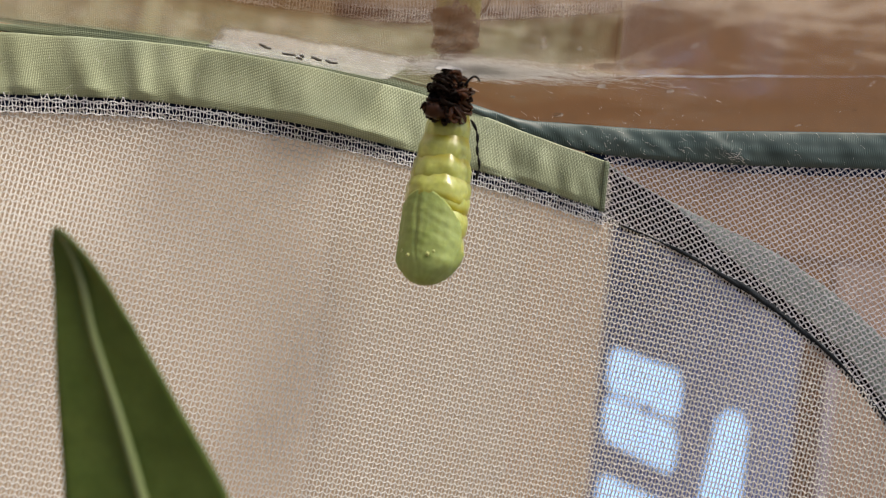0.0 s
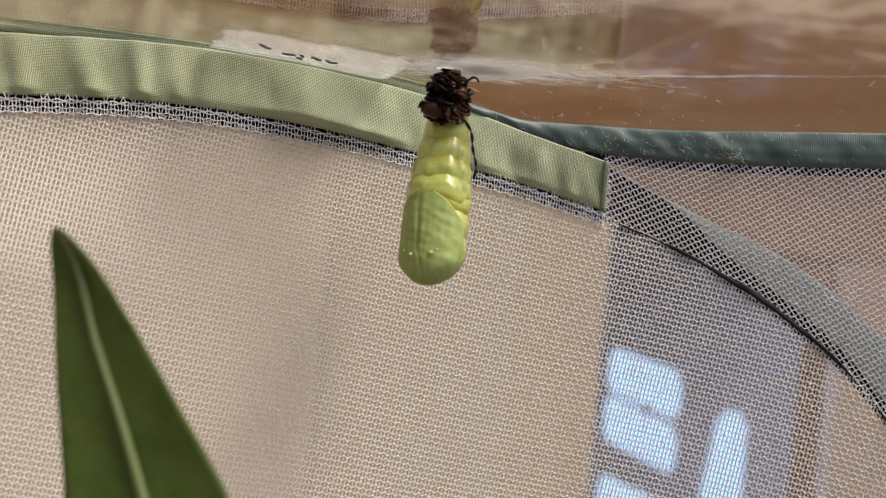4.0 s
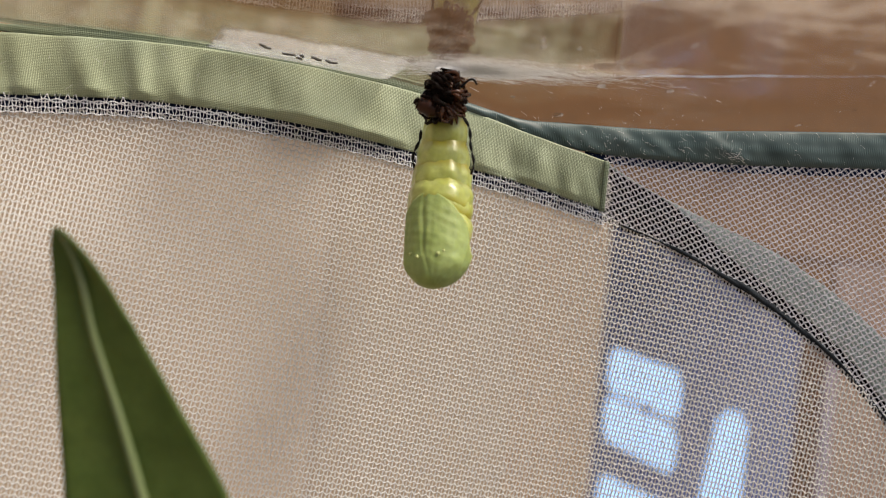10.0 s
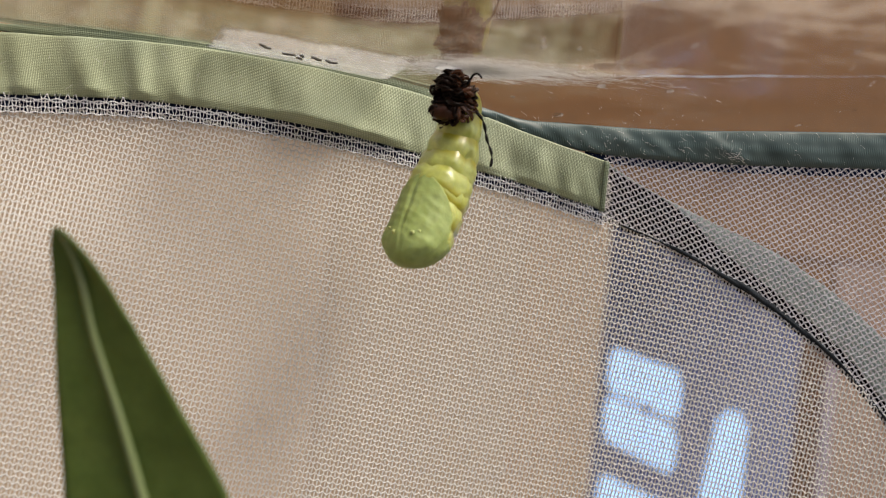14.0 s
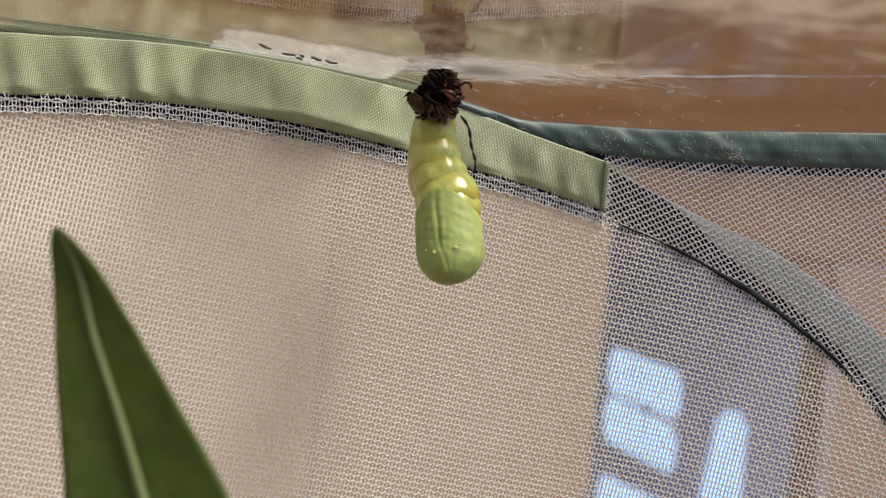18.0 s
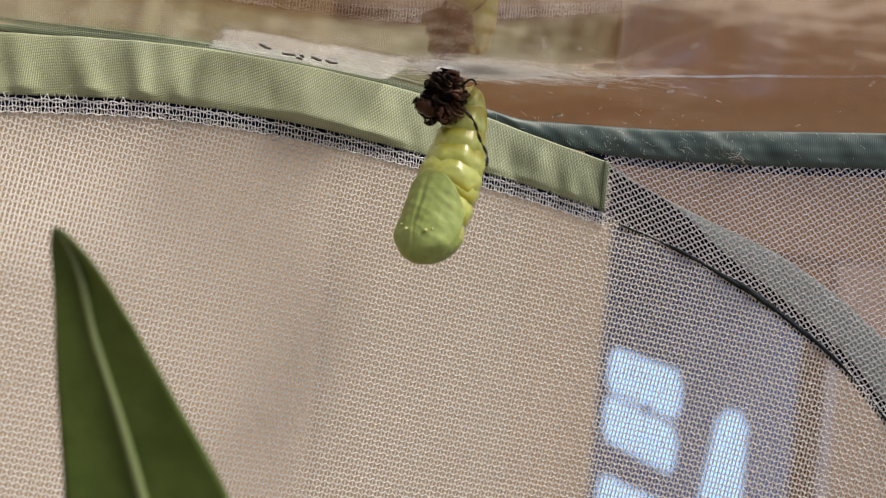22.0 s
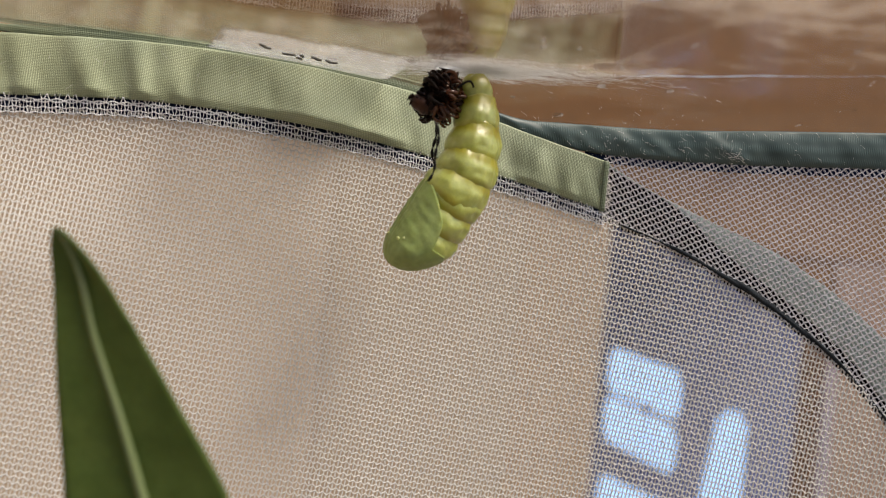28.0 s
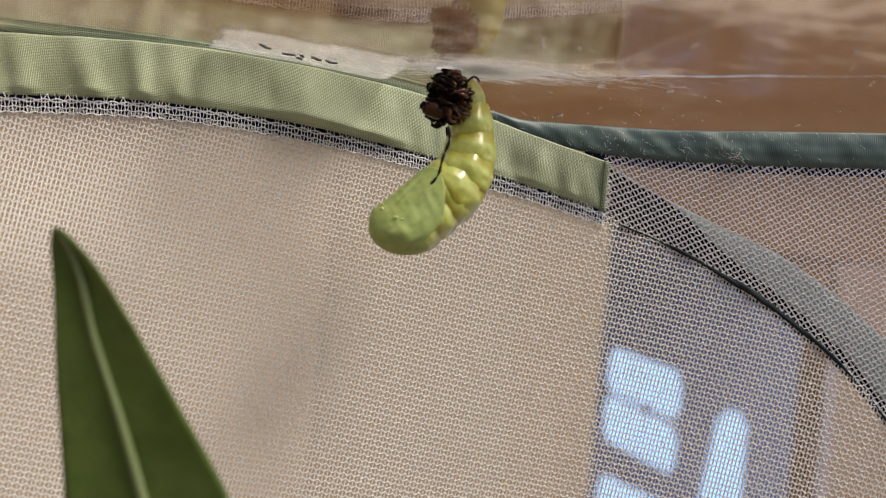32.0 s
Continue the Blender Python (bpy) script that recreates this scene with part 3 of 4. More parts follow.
def lint():
    """Stray fibres and dried specks on the lid and its edge."""
    rng = random.Random(17)
    A, B, R = [], [], []
    for i in range(100):
        x = rng.gauss(34, 18) if i % 3 else rng.gauss(20, 10)
        c, w = float(lid_crease(x)), float(wall_y(x))
        y = c + (w - c) * min(1.0, abs(rng.gauss(0.55, 0.35)))
        a = rng.gauss(-0.75, 0.35)
        n = rng.choice((0.15, 0.2, 0.3, 0.4, 0.6, 1.8)) * rng.uniform(0.6, 1.2)
        x1, y1 = x + math.cos(a) * n * 0.9, min(w, y - math.sin(a) * n * 2.0)
        A.append(world_mm(x, y, lid_z(x, y) - 0.2)); B.append(world_mm(x1, y1, lid_z(x1, y1) - 0.2))
        R.append(rng.uniform(0.014, 0.032) * MM)
    for i in range(170):                                      # on the edge binding
        x = rng.gauss(40, 15)
        z = rng.uniform(float(bind_low(x)) - 0.5, float(bind_top(x)))
        a, n = rng.gauss(-0.7, 0.6), rng.uniform(0.1, 1.1)
        y = float(wall_y(x)) - 1.1
        A.append(world_mm(x, y, z)); B.append(world_mm(x + math.cos(a) * n, y, z + math.sin(a) * n)); R.append(rng.uniform(0.008, 0.018) * MM)
    for i in range(46):                                       # a tuft caught at the foot of the binding
        x, z = 49.5 + rng.gauss(0, 1.0), float(bind_low(49.5)) + 0.5 + abs(rng.gauss(0, 0.7))
        a, n = rng.uniform(-1.2, 2.6), rng.uniform(0.3, 1.6)
        y = float(wall_y(x)) - 1.9
        A.append(world_mm(x, y, z)); B.append(world_mm(x + math.cos(a) * n, y, z + math.sin(a) * n * 0.7)); R.append(rng.uniform(0.008, 0.018) * MM)
    for i in range(60):                                       # on the band
        x = rng.uniform(-70, 26)
        z = float(band_low(x)) + rng.uniform(0.1, 0.95) * float(band_top(x) - band_low(x))
        a, n = rng.choice((-0.8, 0.9, 1.4)) + rng.uniform(-0.4, 0.4), rng.uniform(0.4, 1.8)
        y = float(wall_y(x)) - 1.15
        A.append(world_mm(x, y, z)); B.append(world_mm(x + math.cos(a) * n, y, z + math.sin(a) * n)); R.append(rng.uniform(0.012, 0.022) * MM)
    ob = tubes("lint", A, B, R, LINT, label="stray pale fibres", sides=3)
    ob["kind"] = "stuff"
    hang(ob)
    bm = bmesh.new()
    for i in range(30):
        x, q = rng.uniform(-30, 70), rng.uniform(0.0, 1.0)
        c, w = float(lid_crease(x)), float(wall_y(x))
        y = c - 25 + (w - c + 20) * q
        if -42 < x < -6:
            continue
        r = abs(rng.gauss(0, 0.32)) + 0.12
        ring_ = [bm.verts.new(world_mm(x + r * (1 + 0.3 * rng.random()) * math.cos(k * 0.449), y + r * 2.6 * (1 + 0.3 * rng.random()) * math.sin(k * 0.449),
                                       lid_z(x, y) - 0.22)) for k in range(14)]
        bm.faces.new(ring_)
    bmesh.ops.solidify(bm, geom=bm.faces[:], thickness=0.03 * MM)
    ob = part("specks", bm, SMUDGE, label="dried pale specks")
    ob["kind"] = "stuff"
    hang(ob)


lint()

# ---- paper label under the lid's edge ----
note = tagged(new("paper_label"), "small off-white paper label stuck under the clear lid", "label")
note.location = world_mm(-22, 130, LID + 0.4)
bpy.context.view_layer.update()


def on_note(u, v):
    """u along the label, v across it, 0 to 1, in millimetres of the plan."""
    a, b, c, d = Vector((-32.4, 114.9)), Vector((-6.0, 124.3)), Vector((-12.8, 145.9)), Vector((-40.0, 133.5))
    return a.lerp(b, u).lerp(d.lerp(c, u), v)


def note_sheet():
    bm = bmesh.new()
    n, m = 16, 8
    rows = []
    for j in range(m + 1):
        row = []
        for i in range(n + 1):
            p = on_note(i / n, j / m)
            cut = 0.25 * noise.noise(Vector((j * 2.1, 0, 0))) if i in (0, n) else 0
            row.append(bm.verts.new(world_mm(p.x + cut, p.y, lid_z(p.x, p.y) - 0.32 + 0.03 * math.sin(i * 0.9))))
        rows.append(row)
    for r0, r1 in zip(rows, rows[1:]):
        for i in range(n):
            bm.faces.new((r0[i], r0[i + 1], r1[i + 1], r1[i]))
    bmesh.ops.solidify(bm, geom=bm.faces[:], thickness=0.1 * MM)
    return hang(part("paper", bm, TAPE), note)


note_sheet()


def scribble():
    """Faint pencil marks that cannot be read, on the label's lid side."""
    bm = bmesh.new()
    for u0, u1, v in ((0.21, 0.28, 0.34), (0.35, 0.42, 0.47), (0.44, 0.465, 0.46), (0.44, 0.475, 0.60), (0.50, 0.565, 0.48), (0.585, 0.655, 0.52)):
        path = []
        for k in range(7):
            q = k / 6
            p = on_note(u0 + (u1 - u0) * q, v + 0.02 * math.sin(q * 5 + u0 * 20) + 0.05 * q)
            path.append(Vector(world_mm(p.x, p.y, lid_z(p.x, p.y) - 0.44)))
        tube(bm, path, [(0.12 + 0.12 * math.sin(math.pi * (k + 1) / 8)) * MM for k in range(7)], 6)
    hang(part("pencil_mark", bm, INK, label="faint pencil marks"), note)


scribble()

# ---- leaf ----
def leaf():
    thing = tagged(new("milkweed_leaf"), "long pointed dark green leaf with a pale midrib", "leaf")
    thing.location = (-0.032, 0.087, EYE.z - 0.060)
    bpy.context.view_layer.update()
    zs = np.linspace(-1.8, -75, 60)
    left = flow([-75, -55, -36, -20, -8, -3.2, -1.8], [-41.5, -42.9, -44.3, -46.8, -48.3, -49.0, -48.9])
    right = flow([-75, -55, -36, -21, -11.5, -5.1, -3.0, -1.8], [-15, -16.7, -22.5, -32.4, -39.1, -44.3, -46.6, -48.3])
    rib = flow([-75, -34.4, -25.1, -15.7, -4.0, -1.8], [-21, -34.3, -38.0, -42.1, -46.8, -48.4])
    us = np.linspace(-1, 1, 25)
    near = 0.8
    P = []
    for z in zs:
        L, R, M = float(left(z)), float(right(z)), float(rib(z))
        row = []
        for u in us:
            x = M + (M - L) * u if u < 0 else M + (R - M) * u
            y = 106.7 - 0.5 * abs(u) ** 1.4 - 0.9 * u + 0.02 * (z + 20) + 0.35 * noise.noise(Vector((x * 0.12, z * 0.12, 2)))
            y -= 0.12 * math.cos((z * 0.9 + abs(u) * 6) * 1.2) * abs(u) * (1 - abs(u))
            k = y / 106.7
            row.append(world_mm(x * near * k, y * near, z * near * k))
        P.append(row)
    hang(grid("blade", np.array(P), LEAF, thick=0.3 * MM), thing)
    bm = bmesh.new()
    tube(bm, [world_mm(float(rib(z)) * near, (106.3 + 0.02 * (z + 20)) * near, z * near) for z in np.linspace(-2.2, -78, 40)],
         [(0.24 + 0.6 * i / 39) * MM for i in range(40)], 8)
    hang(part("midrib", bm, RIB, label="pale green raised midrib"), thing)
    return thing


leaf()

# ---- silk pad and loose silk on the lid ----
PAD = Vector((-1.2, 127.8, LID))


def silk():
    thing = tagged(new("silk_pad"), "white spun silk pad stuck under the clear lid", "silk pad")
    thing.location = world_mm(PAD.x, PAD.y, PAD.z)
    bpy.context.view_layer.update()
    rng = random.Random(4)
    A, B, R = [], [], []
    for i in range(3200):
        spread = abs(rng.gauss(0, 1))
        x = PAD.x + 2 + rng.gauss(0, 3.5) + spread * rng.uniform(-3, 12)
        y = PAD.y + 1.0 - max(0, x - PAD.x) * 0.18 + rng.gauss(0, 3.0)
        a = rng.gauss(0, 0.5) + (math.pi if rng.random() < 0.5 else 0)
        n = rng.uniform(1.0, 4.5)
        z = LID - 0.22 - rng.uniform(0, 0.15)
        p = Vector((x, y, z))
        q = p + Vector((math.cos(a) * n, math.sin(a) * n * 0.7, rng.uniform(-0.15, 0.1)))
        A.append(world_mm(*p)); B.append(world_mm(*q)); R.append(rng.uniform(0.007, 0.019) * MM)
    ob = tubes("silk_threads", A, B, R, SILK, sides=3)
    ob["kind"] = "stuff"
    hang(ob, thing)
    bm = bmesh.new()
    bmesh.ops.create_icosphere(bm, subdivisions=3, radius=1.0)
    for v in bm.verts:
        k = 1 + 0.35 * noise.noise(v.co * 2.2)
        v.co = Vector((v.co.x * 2.4 * k, v.co.y * 1.8 * k, v.co.z * 0.14 * k)) * MM + Vector(world_mm(PAD.x, PAD.y, LID - 0.4))
    bmesh.ops.delete(bm, geom=[v for v in bm.verts if v.co.z > EYE.z + (LID - 0.38) * MM], context="VERTS")
    hang(part("pad", bm, SILK), thing)


silk()


# ---- the pupa: rings of the abdomen, wing case, shed skin ----
def ring(radius, half, parent, name="abdomen_ring", dome=False):
    """One bulging ring of the abdomen, closed, its axis along z, belly towards -y."""
    bm = bmesh.new()
    rows, cols = 26, 56
    prev = None
    for i in range(rows + 1):
        u = i / rows                                       # 0 top, 1 bottom
        z = half * (1 - 2 * u)
        rise = min(1.0, u / 0.55)
        bulge = 0.80 + 0.20 * rise * rise * (3 - 2 * rise) - 0.25 * max(0.0, (u - 0.62) / 0.38) ** 2.6
        if dome and u < 0.5:
            bulge = max(0.05, (1 - (1 - 2 * u) ** 2) ** 0.5)
        elif i in (0, rows):
            bulge *= 0.55
        row = []
        for k in range(cols):
            w = 2 * math.pi * k / cols
            back = max(0, math.sin(w))
            lump = 1 + 0.042 * noise.noise(Vector((math.cos(w) * 4.5, math.sin(w) * 4.5, u * 5 + radius * 9))) * math.sin(math.pi * u) + 0.05 * noise.noise(Vector((math.cos(w) * 1.9, math.sin(w) * 1.9, u * 2 + radius * 3)))
            # a shallow fold along each flank
            fold = 1 - 0.05 * math.exp(-((abs(math.cos(w)) - 0.85) / 0.1) ** 2) * math.sin(math.pi * u)
            # swellings on both sides of the back
            bead = 1 + 0.055 * math.exp(-((abs(w - math.pi / 2) - 0.75) / 0.22) ** 2) * math.sin(math.pi * u) + 0.03 * math.exp(-((abs(w - 1.5 * math.pi) - 0.55) / 0.3) ** 2) * math.sin(math.pi * u)
            r = radius * bulge * lump * fold * bead
            row.append(bm.verts.new((r * math.cos(w) * MM, r * math.sin(w) * (1.0 + 0.03 * back) * MM, (z + 0.28 * math.sin(w) + 0.16 * math.sin(3 * w + radius) + 0.35 * noise.noise(Vector((math.cos(w) * 1.4, math.sin(w) * 1.4, radius * 7)))) * MM)))
        if prev:
            for k in range(cols):
                bm.faces.new((prev[k], row[k], row[(k + 1) % cols], prev[(k + 1) % cols]))
        else:
            bm.faces.new(row)
        prev = row
    bm.faces.new(prev[::-1])
    return part(name, bm, ABDOMEN, parent)


THORAX = 9.8          # from the wing case's upper joint to the middle of its rounded end, mm


def wing_case(parent):
    """The smooth lower half of the pupa: wing cases, leg and antenna lines, blunt head."""
    bm = bmesh.new()
    rows, cols = 64, 144
    prev = None
    length = THORAX + 4.7
    for i in range(rows + 1):
        u = i / rows
        row = []
        for k in range(cols):
            w = 2 * math.pi * k / cols
            belly = -math.sin(w)                            # 1 on the belly, -1 on the back
            # the wing cases meet in a blunt point and run down both flanks
            angle = math.atan2(math.cos(w), belly)
            top = max(-9.0, -0.6 - (3.2 if angle > 0 else 2.0) * abs(angle) ** 1.5 - 12 * max(0, abs(angle) - 1.25))
            v = max(0.0, (u - 0.06) / 0.94)
            z = top + (-length - top) * (1 - (1 - v) ** 1.25)
            d = -z / length                                  # depth down the body, 0 to 1
            d = min(max(d, -0.3), 1)
            r = 5.0 + 0.22 * math.sin(math.pi * min(1, max(0, d + 0.12) * 0.95))
            end = max(0.0, (d - 0.50) / 0.50)
            r *= (1 - end ** 2.5) ** 0.5 if end < 1 else 0.0
            if u < 0.06:
                r *= 0.80 + 0.20 * (u / 0.06) ** 0.5         # the lip tucks under
            # leg and antenna lines down the belly, wing veins on the flanks
            across = math.atan2(math.cos(w), belly) if belly > -0.2 else 9.0
            bent = across + 0.16 * math.sin(d * 3.6 + 0.3) + 0.04 * math.sin(d * 11)
            mid = math.exp(-(bent / 0.05) ** 2) * 0.20 * (0.3 + 0.7 * math.sin(math.pi * min(1, max(0, d)))) - math.exp(-((bent - 0.13) / 0.07) ** 2) * 0.07 - math.exp(-((bent + 0.12) / 0.06) ** 2) * 0.03
            side = math.exp(-((abs(bent) - 0.36 + 0.30 * d) / 0.045) ** 2) * 0.05
            wing = math.exp(-((abs(across) - 0.85 + 0.25 * d) / 0.10) ** 2) * 0.04
            fade = math.sin(math.pi * min(1, max(0, d) * 1.02)) ** 0.6 if d > 0 else 0
            r -= (mid + side + wing) * fade * (1 if r > 1 else 0)
            r += 0.10 * noise.noise(Vector((math.cos(w) * 2, math.sin(w) * 2, z * 0.35))) + 0.09 * noise.noise(Vector((math.cos(w) * 5, math.sin(w) * 5, z * 0.25 + 7)))
            # soft crumples across the fresh skin
            r += 0.11 * noise.noise(Vector((math.cos(w) * 1.6, math.sin(w) * 1.6, z * 1.1 + 2.0 * across * (across < 3)))) * fade
            # blunt shoulders beside the head
            r += 0.42 * math.exp(-((abs(angle) - 1.0) / 0.34) ** 2) * math.exp(-((d - 0.80) / 0.09) ** 2)
            r = max(r, 0.02)
            # the head is fuller on the belly side
            fy = 1.0 - 0.16 * max(0, d - 0.25)
            row.append(bm.verts.new((r * math.cos(w) * MM, (r * math.sin(w) * fy - 1.9 * end ** 1.6) * MM, z * MM)))
        if prev:
            for k in range(cols):
                bm.faces.new((prev[k], row[k], row[(k + 1) % cols], prev[(k + 1) % cols]))
        else:
            bm.faces.new(row)
        prev = row
    bm.faces.new(prev[::-1])
    case = part("wing_case", bm, WING, parent, "pale green wing case with fine seam lines")
    # pale raised spots round the head end and along the back
    for w, z, size in ((-1.90, -10.7, 0.30), (-1.22, -10.5, 0.30), (-2.18, -9.9, 0.22), (-1.05, -10.0, 0.20)):
        sp = bmesh.new()
        bmesh.ops.create_icosphere(sp, subdivisions=2, radius=size * MM)
        d = -z / length
        end = max(0.0, (d - 0.50) / 0.50)
        r = (5.0 + 0.22 * math.sin(math.pi * min(1, (d + 0.12) * 0.95))) * (1 - end ** 2.5) ** 0.5 - 0.04
        for q in sp.verts:
            q.co += Vector((r * math.cos(w), r * math.sin(w) * (1.0 - 0.16 * max(0, d - 0.25)) - 1.9 * end ** 1.6, z)) * MM
        part("spot", sp, GOLD, case)
    # the rings that show behind the wing cases on the back
    for z, rad in ((-0.9, 4.95), (-4.3, 5.0), (-7.6, 4.75)):
        back = ring(rad, 3.2, case, "back_ring")
        back.location = (0, 0.22 * MM, z * MM)
    return case


pupa = tagged(new("butterfly_pupa"), "fresh yellow-green butterfly pupa hanging head down", "pupa")
pupa.matrix_world = Matrix.Translation(world_mm(PAD.x, PAD.y, PAD.z))
RINGS = [ring(r, h, pupa, dome=r < 3) for r, h in ((2.55, 3.1), (3.5, 3.1), (4.15, 3.3), (4.65, 3.4), (5.05, 3.5))]
CASE = wing_case(pupa)


def shed_skin():
    thing = tagged(new("shed_skin"), "crumpled dark brown shed caterpillar skin", "shed skin")
    thing.matrix_world = Matrix.Translation(world_mm(PAD.x, PAD.y, PAD.z))
    bm = bmesh.new()
    bmesh.ops.create_icosphere(bm, subdivisions=4, radius=1.0)
    for v in bm.verts:
        n = v.co.normalized()
        k = 1 + 0.30 * noise.noise(n * 2.6) + 0.20 * noise.noise(n * 6.5) + 0.12 * abs(noise.noise(n * 13))
        v.co = Vector((n.x * 2.3 * k, n.y * 1.95 * k, n.z * 2.3 * k - 4.4)) * MM
    part("crumpled_core", bm, SKIN, thing)
    rng = random.Random(11)

    def flake(root, n, along, length, width, lift):
        """A dry strip of skin that follows the lump and curls away at its pointed tip."""
        bm = bmesh.new()
        rows = []
        over = n.cross(along).normalized()
        for j in range(8):
            q = j / 7
            p = root + along * length * q + n * (lift * q ** 2.2 * 1.3 - 0.10 * length * q * (1 - q)) + over * (0.35 * width * math.sin(q * 3 + length))
            w, h = width * (0.55 + 0.75 * math.sin(math.pi * min(1, q * 1.15 + 0.12))) * (1 - q ** 5) + 0.03, 0.09 * (1 - 0.7 * q)
            rows.append([bm.verts.new(c * MM) for c in (p + over * w * 0.5, p + n * h, p - over * w * 0.5, p - n * h)])
        for a, b in zip(rows, rows[1:]):
            for k in range(4):
                bm.faces.new((a[k], a[(k + 1) % 4], b[(k + 1) % 4], b[k]))
        bm.faces.new(rows[0][::-1])
        bm.faces.new(rows[-1])
        return part("curled_fold", bm, SKIN_SUN_BROWN if root.x > 0.2 and rng.random() < 0.75 else SKIN, thing)

    for i in range(135):
        bm = bmesh.new()
        a, h = rng.uniform(0, 2 * math.pi), rng.uniform(-1, 1)
        n = Vector((math.cos(a) * math.sqrt(1 - h * h), math.sin(a) * math.sqrt(1 - h * h), h))
        root = Vector((n.x * 1.85, n.y * 1.8, n.z * 2.7 - 4.5))
        side = n.cross(Vector((rng.uniform(-0.4, 0.4), rng.uniform(-0.4, 0.4), 1))).normalized() * rng.choice((-1, 1))
        size, path, rad = rng.uniform(0.8, 1.75), [], []
        turn = rng.uniform(1.8, 3.6)
        for j in range(9):
            q = j / 8
            path.append((root + n * (1.0 * size * math.sin(q * turn)) + side * (size * (1 - math.cos(q * turn)) * 0.75)
                         + Vector((0, 0, -0.5 * q * size))) * MM)
            rad.append((0.40 - 0.34 * q ** 1.3) * size * (0.8 if i % 3 else 0.45) * MM)
        tube(bm, path, rad, 6)
        part("curled_fold", bm, SKIN_SUN_BROWN if root.x > 0.3 and i % 4 else SKIN, thing)
    for i in range(46):                                       # flat scraps between the curls
        a, h = rng.uniform(math.pi, 2 * math.pi), rng.uniform(-0.8, 0.9)
        n = Vector((math.cos(a) * math.sqrt(1 - h * h), math.sin(a) * math.sqrt(1 - h * h), h))
        side = (n.cross(Vector((rng.uniform(-0.4, 0.4), 0, 1))).normalized() * rng.choice((-1, 1)) + Vector((0, 0, rng.uniform(-0.5, 0.1)))).normalized()
        flake(Vector((n.x * 2.1, n.y * 2.1, n.z * 2.85 - 4.5)), n, side, rng.uniform(0.9, 1.9), rng.uniform(0.5, 0.95), rng.uniform(-0.2, 0.5))
    for i in range(12):                                       # blunt spines along the outer side
        h = rng.uniform(-0.8, 0.7)
        n = Vector((-math.sqrt(1 - h * h), rng.uniform(-0.7, 0.5), h)).normalized()
        root = Vector((n.x * 2.2, n.y * 2.0, n.z * 2.5 - 4.4))
        flake(root, n.cross(Vector((0, 0, 1))).normalized(), (n + Vector((0, 0, rng.uniform(-0.35, 0.15)))).normalized(), rng.uniform(1.0, 1.7), rng.uniform(0.4, 0.65), 0.2)
    for k in range(5):                                        # the knob that holds on to the silk
        a = k * 1.26
        n = Vector((math.cos(a), math.sin(a), 0.3)).normalized()
        flake(Vector((0.9 + 0.55 * n.x, -0.4 + 0.5 * n.y, -2.2)), n, Vector((0.2 * n.x, 0.2 * n.y, 1)).normalized(), 1.9, 0.9, -0.5)
    for k in range(7):                                        # stiff strips that hang over the head capsule
        x = -3.7 + 0.62 * k
        flake(Vector((x + 0.3, -3.0, -6.2 - 0.1 * k)), Vector((-0.3 + 0.1 * k, -1, 0.1)).normalized(), Vector((-0.5 + 0.16 * k, -0.15, -1)).normalized(), rng.uniform(1.4, 2.3), 0.5, -0.5)
    bm = bmesh.new()
    bmesh.ops.create_icosphere(bm, subdivisions=4, radius=1.0)
    for v in bm.verts:
        n = v.co.normalized()
        k = 1 + 0.05 * math.sin(n.x * 9) + 0.06 * noise.noise(n * 5)
        v.co = Vector((n.x * 2.15 * k - 1.75, n.y * 1.4 * k - 1.9, n.z * 1.25 * k - 7.2 - 0.3 * n.x)) * MM
    part("head_capsule", bm, CAPSULE, thing, "glossy striped brown head capsule")
    # the long hook that curls out at the top
    bm = bmesh.new()
    path = [Vector((2.2 + 2.2 * q, -0.8, -2.9 + 1.7 * math.sin(q * 2.4) - 0.3 * q)) * MM for q in [k / 12 for k in range(13)]]
    tube(bm, path, [(0.22 - 0.06 * k / 12) * MM for k in range(13)], 6)
    part("hook", bm, BLACK, thing, "thin black curled hook")
    return thing


SKIN_THING = shed_skin()


def filament(name, length, bow):
    bm = bmesh.new()
    path, rad = [], []
    for k in range(49):
        q = k / 48
        path.append(Vector((bow * math.sin(q * math.pi * 0.9) + 0.25 * math.sin(q * 9), 0, -length * q)) * MM)
        rad.append((0.11 + 0.17 * abs(math.sin(q * 15.0)) - 0.04 * q) * MM)
    tube(bm, path, rad, 7)
    return part(name, bm, BLACK, SKIN_THING, "thin beaded black filament")


FIL_RIGHT, FIL_LEFT = filament("filament", 8.8, 1.1), filament("filament", 8.2, -0.6)


# ---- the room behind ----
def slab(name, x0, x1, y0, y1, z0, z1, material, label, category):
    bm = bmesh.new()
    box(bm, x0, x1, y0, y1, EYE.z + z0, EYE.z + z1)
    return tagged(part(name, bm, material, smooth=False), label, category, kind="structure")


